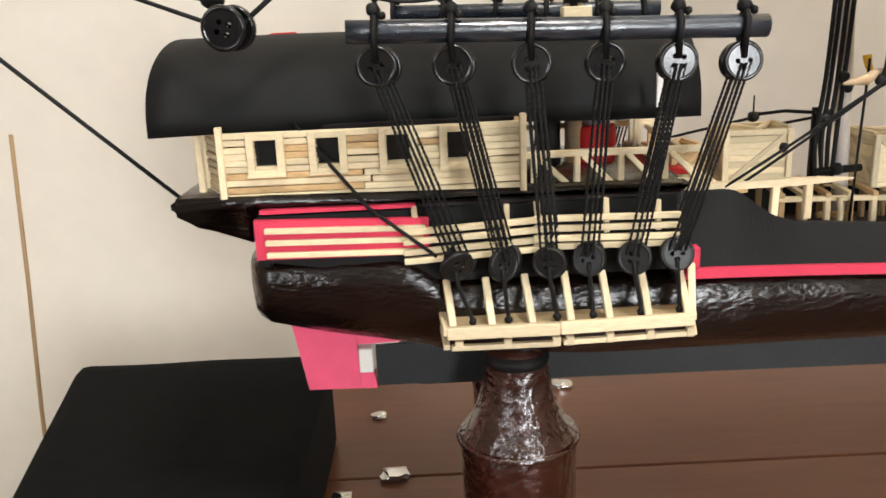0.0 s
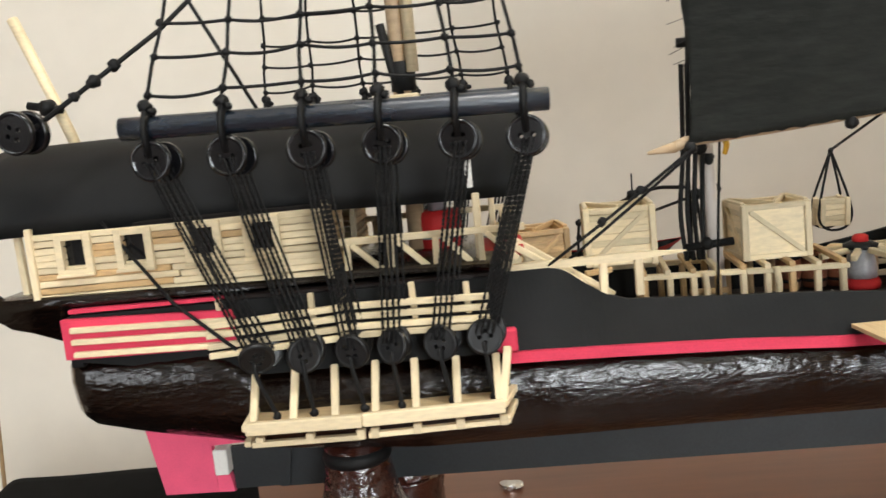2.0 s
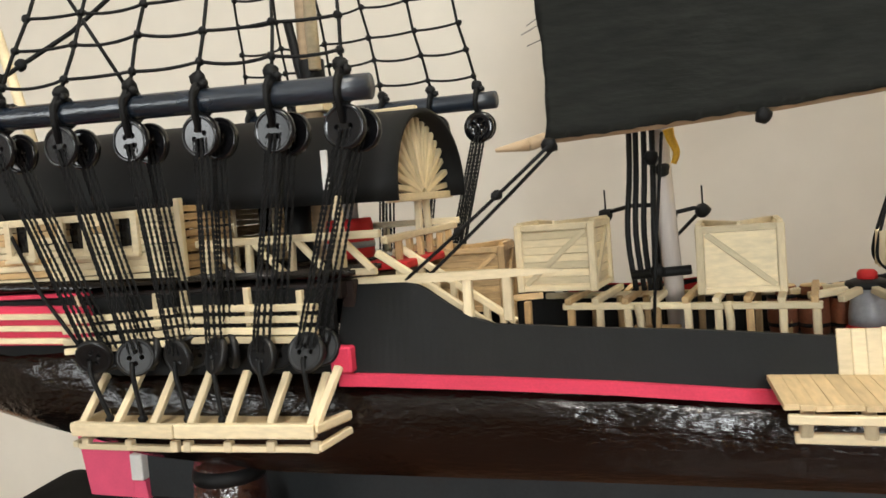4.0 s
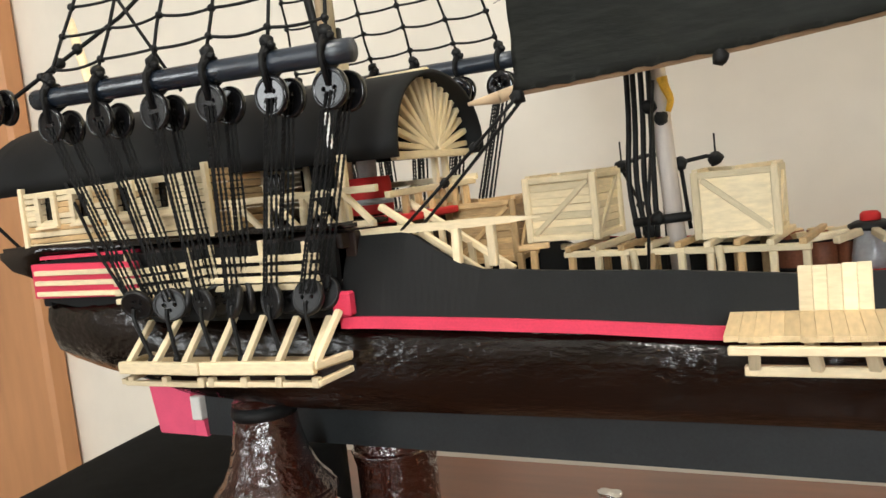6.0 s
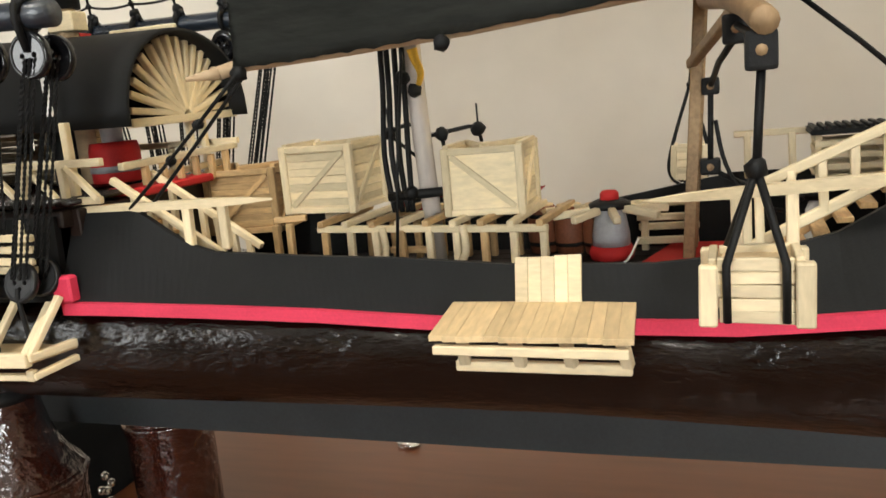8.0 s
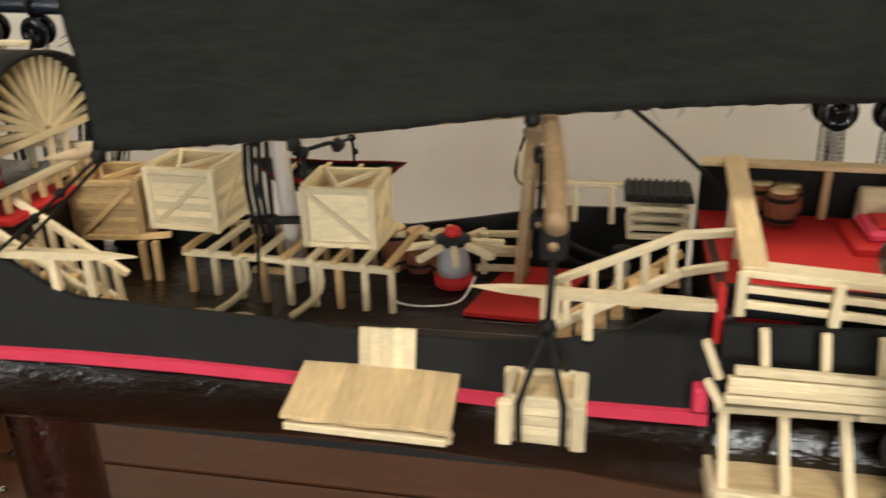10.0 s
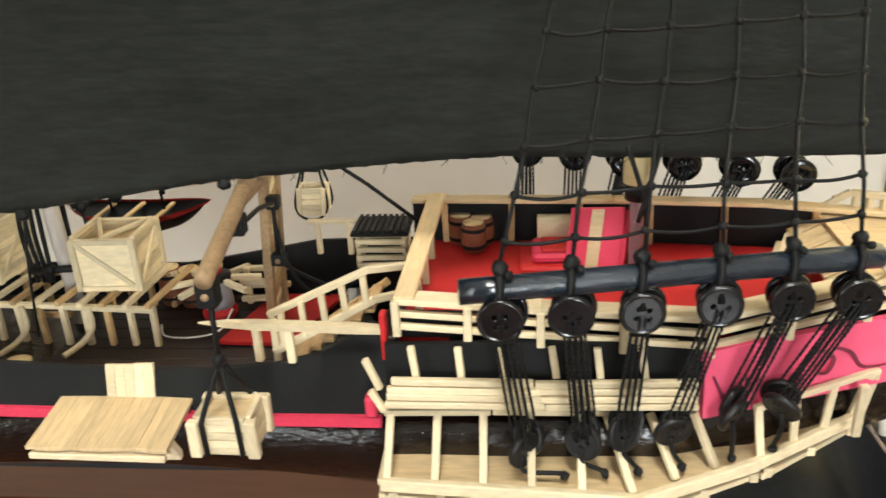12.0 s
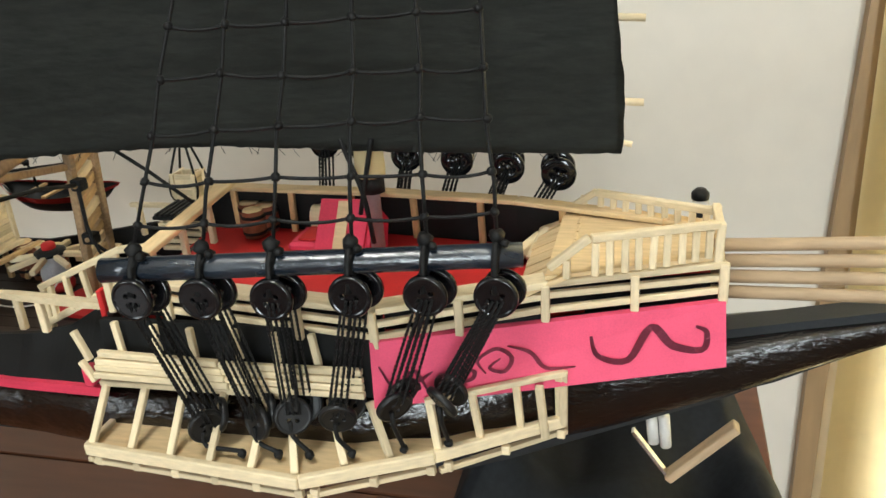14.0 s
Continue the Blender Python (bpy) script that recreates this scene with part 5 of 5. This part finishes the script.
stick((281, 284, 225), (316, 287, 248), fst, 2.0, 2.4, MATCH_DARK, "stringer")
for i in range(7):
    t = (i + .5) / 7
    x, z = 282 + 33 * t, 225 + 23 * t
    stick((x, 266 + 2 * t, z), (x, 284 + 2 * t, z), fst, 3.6, 1.4, MATCH_DARK, "tread")
stair("aft_stair", (147, 223), (112, 247), 259, 276, 7, 13)


def waist_rail(line, posts, drop):
    """A pointed handrail along line on two short posts."""
    wr = thing("waist_rail", "pale pointed handrail on two short posts", "railing", group="waist rails", at=(posts[0], line[1][1], line[1][2] - drop))
    (xa, ya, za), (xb, yb, zb) = line
    at = lambda x: (ya + (yb - ya) * (x - xa) / (xb - xa), za + (zb - za) * (x - xa) / (xb - xa))
    for x in posts:
        y, z = at(x)
        stick((x, y, z - drop), (x, y, z - .6), wr, 2.5, 2.3, name="post")
    w = 1 if xb > xa else -1
    tipped = [(xa, 0.25), (xa + 9 * w, 1.1), (xa + 20 * w, 1.5), (xb - 8 * w, 1.5), (xb, 1.3)]
    bm = bmesh.new()
    rings = []
    for x, r in tipped:
        y, z = at(x)
        rings.append([bm.verts.new(vec((x, y + r * c, z + r * d))) for c, d in ((-1, -.8), (1, -.8), (1, .8), (-1, .8))])
    for p, q in zip(rings, rings[1:]):
        for k in range(4):
            bm.faces.new((p[k], p[(k + 1) % 4], q[(k + 1) % 4], q[k]))
    bm.faces.new(rings[0][::-1])
    bm.faces.new(rings[-1])
    part("handrail", bm, MATCH, wr, smooth=False)


waist_rail(((260, 258.5, 247.4), (321, 244.5, 252.6)), (280, 291), 12.5)
waist_rail(((167, 252.4, 253), (108, 250.6, 252.6)), (141, 152), 12.5)

# ---------------------------------------------------------------- forecastle
fc = thing("forecastle", "red-floored forecastle with black sides", "forecastle", at=(390, 277, 229))
near = [(322, 241), (411, 240), (456, 255), (503, 271)]
far = [(322, 313), (392, 309), (440, 303), (503, 289)]
plate("floor", [(x, y + 6, 247.5) for x, y in near] + [(x, y, 251) for x, y in reversed(far)], 2.0, (0, 0, 1), FOAM_RED, fc, "red foam floor")
for a, b in zip(near, near[1:]):
    plate("side", [(a[0], a[1] - 2, 229), (b[0], b[1] - 1, 231), (b[0], b[1], 252), (a[0], a[1], 250)], 2.0, (0, 1, 0), FOAM_BLACK, fc, "black foam side")
for a, b in zip(far, far[1:]):
    plate("far_side", [(a[0], a[1] + 3, 229), (b[0], b[1] + 3, 231), (b[0], b[1] + 1, 265 if b[0] > 450 else 266.5), (a[0], a[1] + 1, 266.5)], 2.0, (0, 1, 0), FOAM_BLACK, fc, "black foam side")
    q = Vector((b[0] - a[0], b[1] - a[1], 0)).length
    o = part("rail_board", box_mesh(q, 5.5, 1.6, 0.3), PLY, fc, "pale far rail board", smooth=False)
    o.matrix_basis = aim((a[0], a[1], 267.6), (b[0], b[1], 265.6 if b[0] > 450 else 267.6))
    for k in range(int(q / 22)):
        t = (k + .5) / int(q / 22)
        stick((a[0] + (b[0] - a[0]) * t, a[1] - 1.5 + (b[1] - a[1]) * t, 252), (a[0] + (b[0] - a[0]) * t, a[1] - 1.5 + (b[1] - a[1]) * t, 267), fc, 2.2, 2.0, MATCH_DARK, "far_post")
for a, b in zip(near, near[1:]):
    plate("inner_kerb", [(a[0], a[1] + 7.5, 244), (b[0], b[1] + 5, 244), (b[0], b[1] + 5, 256.5), (a[0], a[1] + 7.5, 256.5)], 2.0, (0, 1, 0), FOAM_BLACK, fc)
block("front_wall", (322.5, 243, 222), (325, 317, 251), DECK, fc)
block("red_edge", (320.4, 243, 243), (322.2, 247, 258), FOAM_RED, fc, "red foam corner strip")
o = part("cross_board", box_mesh(70, 6.0, 2.0, 0.3), PLY, fc, "pale cross rail board", smooth=False)
o.matrix_basis = aim((328, 245, 262.6), (331, 311, 268.8))
for y in (262, 280, 298):
    stick((329.5, y, 248), (329.5, y, 262.4 + (y - 245) * .09), fc, 2.2, 2.2, MATCH, "post")
fr = thing("forecastle_rail", "three-bar railing of pale matchsticks round the forecastle", "railing", at=(400, 243, 254))
pts = [(325.5, 245, 262), (366, 241.5, 260.4), (411, 238.6, 258.6), (456, 253, 262.4), (503, 269.4, 262.6)]
for a, b in zip(pts, pts[1:]):
    for dz, w in ((0, 6.8), (4.2, 1.8), (8.2, 1.8)):
        off = max(0, (w - 3.2) / 2)
        stick((a[0], a[1] + off, a[2] - dz), (b[0], b[1] + off, b[2] - dz), fr, w, 1.9, name="bar")
for i, (a, b) in enumerate(zip(pts, pts[1:])):
    for k in range(2):
        t = k / 2
        x, y, z = (a[j] + (b[j] - a[j]) * t for j in range(3))
        stick((x, y - 1.6, z - 11), (x, y - 1.6, z), fr, 2.3, 2.0, name="post")
stick((503, 268, 251), (503, 268, 263.4), fr, 2.6, 2.4, name="post")
bowr = thing("bow_rail", "raised bow balustrade of pale matchsticks", "railing", at=(480, 270, 268))
plate("bow_floor", [(456, 252, 264), (503, 269.4, 264.2), (503, 286, 264.4), (456, 301, 264.6)], 1.2, (0, 0, 1), PLY, bowr, "pale planked bow floor")
for k in range(8):
    y = 254 + k * 6.4
    stick((448, y, 258), (462, y, 264.8), bowr, 5.6, 1.4, PLY, "ramp_plank")
NB = [((457, 250.6, 267.6), (468, 253, 275.6), (501, 268.6, 274.4)), ((456, 302, 265), (466, 300, 272), (501, 286, 271.6))]
for a, m, b in NB:
    stick(a, m, bowr, 2.3, 2.1, name="handrail")
    stick(m, b, bowr, 2.3, 2.1, name="handrail")
    for k in range(9):
        t = (k + .35) / 9
        x, y, z = (m[j] + (b[j] - m[j]) * t for j in range(3))
        stick((x, y, 264.6), (x, y, z - 1), bowr, 2.0, 2.4, name="baluster")
    stick((462, (a[1] + m[1]) / 2, 264.6), (462, (a[1] + m[1]) / 2, 270), bowr, 2.0, 2.4, name="baluster")
stick((501, 268, 273.6), (501, 286.4, 272.8), bowr, 2.3, 2.1, name="handrail")
stick((501.4, 268.6, 262), (501.4, 268.6, 275), bowr, 2.4, 2.4, name="end_post")
stick((501.4, 286, 262), (501.4, 286, 273), bowr, 2.4, 2.4, name="end_post")
for k in range(4):
    z = 264.6 - k * 4.2
    bs = tagged(cord([(500, 277 - k * 1.2, z), (620, 283 - k * .6, z + 3.0 - k * 2.0), (700, 286, z + 4 - k * 3)], 1.9, POLE, name="bowsprit_pole", n=10, r2=1.7), "plain turned bowsprit stick", "pole", "bowsprit poles")
lant = thing("bow_lantern", "tiny black and white lantern beyond the bow rail", "lantern", at=(498, 314, 258))
part("body", lathe_bm(bmesh.new(), [(2.4, 0), (2.6, 2), (2.5, 4)], (498, 314, 261), 14), WHITE, lant)
part("lantern_lid", lathe_bm(bmesh.new(), [(2.8, 0), (2.9, 2), (1.6, 3.4)], (498, 314, 265.2), 14), ROPE, lant)
part("lantern_foot", lathe_bm(bmesh.new(), [(2.4, 0), (2.7, 2.6)], (498, 314, 258.2), 14), ROPE, lant)
stick((498, 313, 244), (498, 313.5, 258), lant, 2, 2, MATCH_DARK, "bracket")
pinkp = plate("pink_panel", [(409.5, 235.4, 230), (409.5, 237, 250), (503.5, 268, 252), (504.5, 265, 233)], 2.4, (-.3, 1, 0), FOAM_PINK, fc, "pink foam bow panel with marker scrolls")


def scroll(points):
    """Marker scroll on the slanted pink panel; points are (along, up)."""
    pts = []
    for u, w, _ in smooth_pts([(p[0], p[1], 0) for p in points], 5):
        t = (u - 409.5) / 94.0
        ya, yb = 235.4 + (w - 230) * 0.08, 265 + (w - 233) * 0.158
        pts.append((u, ya + (yb - ya) * t - 1.75, w))
    return pts


def ink(points, r):
    bm = bmesh.new()
    pts = scroll(points)
    vs = []
    for i, p in enumerate(pts):
        a, b = Vector(pts[max(i - 1, 0)]), Vector(pts[min(i + 1, len(pts) - 1)])
        d = (b - a)
        nrm2 = Vector((-d.z, 0, d.x)).normalized()
        w = r * (0.35 + 0.65 * math.sin(math.pi * i / (len(pts) - 1)))
        dx = nrm2 * w
        vs.append((bm.verts.new(vec(Vector(p) + dx + Vector((0, dx.x * 0.332 - .12, 0)))), bm.verts.new(vec(Vector(p) - dx - Vector((0, dx.x * 0.332 + .12, 0))))))
    for (a, b), (c, d2) in zip(vs, vs[1:]):
        bm.faces.new((a, b, d2, c))
    bmesh.ops.solidify(bm, geom=bm.faces[:], thickness=0.08 * MM)
    part("marker_scroll", bm, INK, pinkp, "grey marker scroll")


ink([(468, 246), (470, 240), (478, 238), (484, 247), (490, 241), (498, 239), (499, 244), (496, 246)], 1.15)
ink([(444, 242), (441, 239.5), (445, 238), (447, 242), (443, 245), (438, 242), (440, 238)], 0.6)
ink([(446, 245.5), (452, 243), (456, 238), (464, 237.5)], 0.6)
ink([(430, 236), (436, 236.5), (437, 239), (434, 239)], 0.6)
ink([(412, 243), (417, 234), (421, 241), (425, 233)], 0.6)
ink([(420, 236), (426, 240)], 0.5)

# spare sticks on the bow quarter
bun2 = thing("stick_bundle", "bundle of pale matchsticks tied along the bow quarter", "sticks", at=(360, 233, 236))
for i, z in enumerate((242.2, 240, 237.8, 235.6)):
    stick((324 - i * .6, 233.4 - i * .4, z), (364 + i, 233.2 - i * .4, z - .2), bun2, 2.0, 2.0)
    stick((364 + i, 233.4 - i * .4, z - .6), (408, 233.6 - i * .4, z - .2), bun2, 1.9, 1.9)
for x in (331, 344, 356, 370, 382, 394):
    stick((x, 235.4, 242), (x - 1, 236.2, 251.5), bun2, 2.0, 1.8, name="peg")
stick((321, 233, 240), (317.5, 233.6, 249), bun2, 2.0, 1.8, name="peg")
stick((322, 232, 233), (318.5, 232.6, 240), bun2, 2.0, 1.8, name="peg")

# forecastle furniture
seat = thing("red_throne", "red foam chair with a yellow stripe on a red base", "chair", at=(388, 290, 250))
block("base", (360, 284, 250), (392, 306, 253.4), FOAM_RED, seat, "", 0.8)
block("seat", (364, 287, 253.4), (390, 303, 256.6), FOAM_STRIP, seat, "", 1.0)
block("seat_pad", (367, 289, 256.6), (386, 301, 257.6), FOAM_RED, seat, "", 0.6)
bk = plate("backrest", [(374, 285, 252), (391, 285, 252), (394, 292, 271), (377, 292, 271)], 2.2, (0, 1, -.3), FOAM_STRIP, seat, "red leaning backrest")
plate("stripe", [(380.6, 283.6, 252.4), (384.6, 283.6, 252.4), (387.4, 290.4, 271), (383.4, 290.4, 271)], .8, (0, 1, -.3), PLY, bk, "yellow-brown stripe")
plate("side_wing", [(392, 285, 252), (395, 298, 252), (396, 299, 262), (394.6, 292, 270)], 1.8, (1, -.2, 0), FOAM_STRIP, seat)
chest = thing("pale_chest", "pale wooden chest on the forecastle", "chest", at=(370, 298, 252))
block("body", (366, 303, 251.4), (382, 311, 259), MATCH, chest, "", 0.5)
part("lid", tube_bm(bmesh.new(), [(366, 307, 259.2), (382, 307, 259.2)], 4.0, 10), MATCH, chest, "rounded lid")
logs = thing("log_pile", "short pale logs piled on the forecastle", "logs", at=(442, 292, 252))
for k in range(5):
    stick((440 + k * 3, 286 + k, 253 + (k % 2) * 2.4), (446 + k * 2.4, 300 - k, 254 + (k % 3) * 3), logs, 3.0, 3.0, MATCH, "log")
foremast = thing("fore_mast", "slim foremast wound with black cord", "mast", at=(397, 279, 252))
cord([(397, 286, 251), (397, 285, 420)], 2.4, GREY, foremast, "pole", n=10)
cord([(397, 286, 276), (397, 286, 281)], 4.2, ROPE, foremast, "cord_wrap", n=10)
cord(smooth_pts([(392, 276, 296), (396, 276, 284), (398, 276, 276), (399, 277, 262)], 4), 0.8, ROPE, foremast, "rope")
cord(smooth_pts([(402, 276, 296), (399, 276, 284), (396, 276, 272)], 4), 0.8, ROPE, foremast, "rope")
part("brass_ring", lathe_bm(bmesh.new(), [(4.6, 0), (4.8, 2), (4.6, 9)], (397, 286, 281.4)), YELLOW, foremast, "dull gold collar")

# ---------------------------------------------------------------- stands, cloths and small litter


def pedestal(x, y, h, label, slim=False):
    p = thing("bottle_stand", label, "bottle", group="bottle stands", at=(x, y, TZ))
    if slim:
        prof = [(16.4, 0), (17, 3), (17, 70), (18, 74), (17.4, 78), (17, h - 6), (13, h)]
    else:
        prof = [(18, 0), (20, 3), (20.4, 40), (20.6, 78), (21.4, 84), (20.6, 87), (17, 91), (14.2, 97), (12.5, 103), (11.4, 109), (10.8, 114), (10.6, h)]
    glass = part("glass_body", lathe_bm(bmesh.new(), prof, (x, y, TZ), 40), BOTTLE, p)
    part("rim", lathe_bm(bmesh.new(), [(17.4, 0), (18.6, 1.4), (17.4, 2.8)] if slim else [(21, 0), (22.2, 1.4), (21, 2.8)], (x, y, TZ + (75 if slim else 83)), 40), BOTTLE, glass)
    part("collar", lathe_bm(bmesh.new(), [(10.9, 0), (11.6, 2), (10.9, 5)], (x, y, TZ + h - 6), 32), ROPE, glass)


pedestal(56, 257, 118, "glossy dark brown bottle that carries the hull")
pedestal(60, 329, 96, "second glossy dark brown bottle behind the keel", True)


def soft_box(name, lo, hi, material, label, category, amp, seed):
    bm = bmesh.new()
    bmesh.ops.create_cube(bm, size=1)
    bmesh.ops.subdivide_edges(bm, edges=bm.edges[:], cuts=18, use_grid_fill=True)
    c, s = [(a + b) / 2 for a, b in zip(lo, hi)], [(b - a) for a, b in zip(lo, hi)]
    for v in bm.verts:
        d = Vector(v.co) * 2
        e = 0.10
        q = Vector([math.copysign(min(abs(k), 1 - e), k) for k in d])
        r = d - q
        if r.length > e:
            d = q + r.normalized() * e
        p = Vector((c[0] + d.x * s[0] / 2, c[1] + d.y * s[1] / 2, c[2] + d.z * s[2] / 2))
        nn = noise.noise(p * 0.02 + Vector((seed, 0, 0))) * amp
        p.x += (418 - p.y) * 0.20 * (0.5 - 0.5 * d.x)
        v.co = vec((p.x + nn * .4, p.y + nn * .4, p.z + (nn if d.z > 0 else 0)))
    return tagged(part(name, bm, material), label, category)


soft_box("black_cushion", (-174, 190, TZ), (-32, 424, 131), CLOTH, "flat black fabric cushion lying on the table", "cushion", 1.5, 1)


def drape():
    """Black cloth heaped under the bow."""
    bm = bmesh.new()
    n, m = 46, 40
    g = []
    for i in range(n + 1):
        row = []
        for k in range(m + 1):
            u, v = i / n, k / m
            x, y = 392 + (165 - 35 * v) * u, 300 + 213 * v
            edge = min(1, 6 * u, 6 * (1 - u), 6 * v, 8 * (1 - v)) ** 0.6
            h = edge * (62 + 12 * math.sin(u * 7 + v * 3) + 9 * math.sin(u * 16 - v * 5) + 14 * noise.noise((u * 5, v * 5, 3))) * (0.75 + 0.35 * v)
            row.append(bm.verts.new(vec((x, y, TZ + 0.6 + max(0, h)))))
        g.append(row)
    for i in range(n):
        for k in range(m):
            bm.faces.new((g[i][k], g[i + 1][k], g[i + 1][k + 1], g[i][k + 1]))
    bmesh.ops.solidify(bm, geom=bm.faces[:], thickness=1.2 * MM)
    return tagged(part("black_cloth", bm, CLOTH_SHEEN), "heap of black cloth lying under the bow", "cloth")


drape()
anchor = thing("anchor", "small wooden anchor with white stock under the bow", "anchor", at=(490, 292, 172))
stick((491, 291, 172), (512, 291, 195), anchor, 5.5, 3.0, POLE, "fluke")
cord([(485, 292, 195), (486, 292, 185)], 1.9, WHITE, anchor, "stock", "white tube", 10)
cord([(489, 292, 196), (490, 292, 184)], 1.9, WHITE, anchor, "stock", "", 10)
stick((479, 291, 190), (492, 291, 172), anchor, 3.2, 1.2, FOIL, "foil_shank")
for i, (x, y, s) in enumerate(((-10, 440, 8), (2, 372, 11), (-24, 352, 9), (104, 470, 10))):
    bm = bmesh.new()
    bmesh.ops.create_icosphere(bm, subdivisions=2, radius=s * 0.5 * MM)
    for v in bm.verts:
        f = 1 + 0.7 * noise.noise(v.co * 500 + Vector((i, 0, 0)))
        v.co = Vector((v.co.x * f * 1.3, v.co.y * f, v.co.z * f * .5))
    bmesh.ops.translate(bm, verts=bm.verts, vec=vec((x, y, TZ + s * .2)))
    tagged(part("foil_scrap", bm, FOIL, smooth=False), "crumpled scrap of silver foil on the table", "foil", "foil scraps")


def chain(p, n):
    """A short silver bead chain lying against the bottle."""
    c = thing("bead_chain", "short silver bead chain beside the bottle", "chain", at=p)
    for i in range(n):
        bm = bmesh.new()
        bmesh.ops.create_uvsphere(bm, u_segments=10, v_segments=7, radius=1.7 * MM)
        bmesh.ops.translate(bm, verts=bm.verts, vec=vec((p[0] + 2.4 * math.sin(i * 1.9), p[1] + 2.2 * math.cos(i * 2.3), p[2] + 1.7 + i * 2.3)))
        part("bead", bm, FOIL, c)


chain((44, 306, TZ), 26)
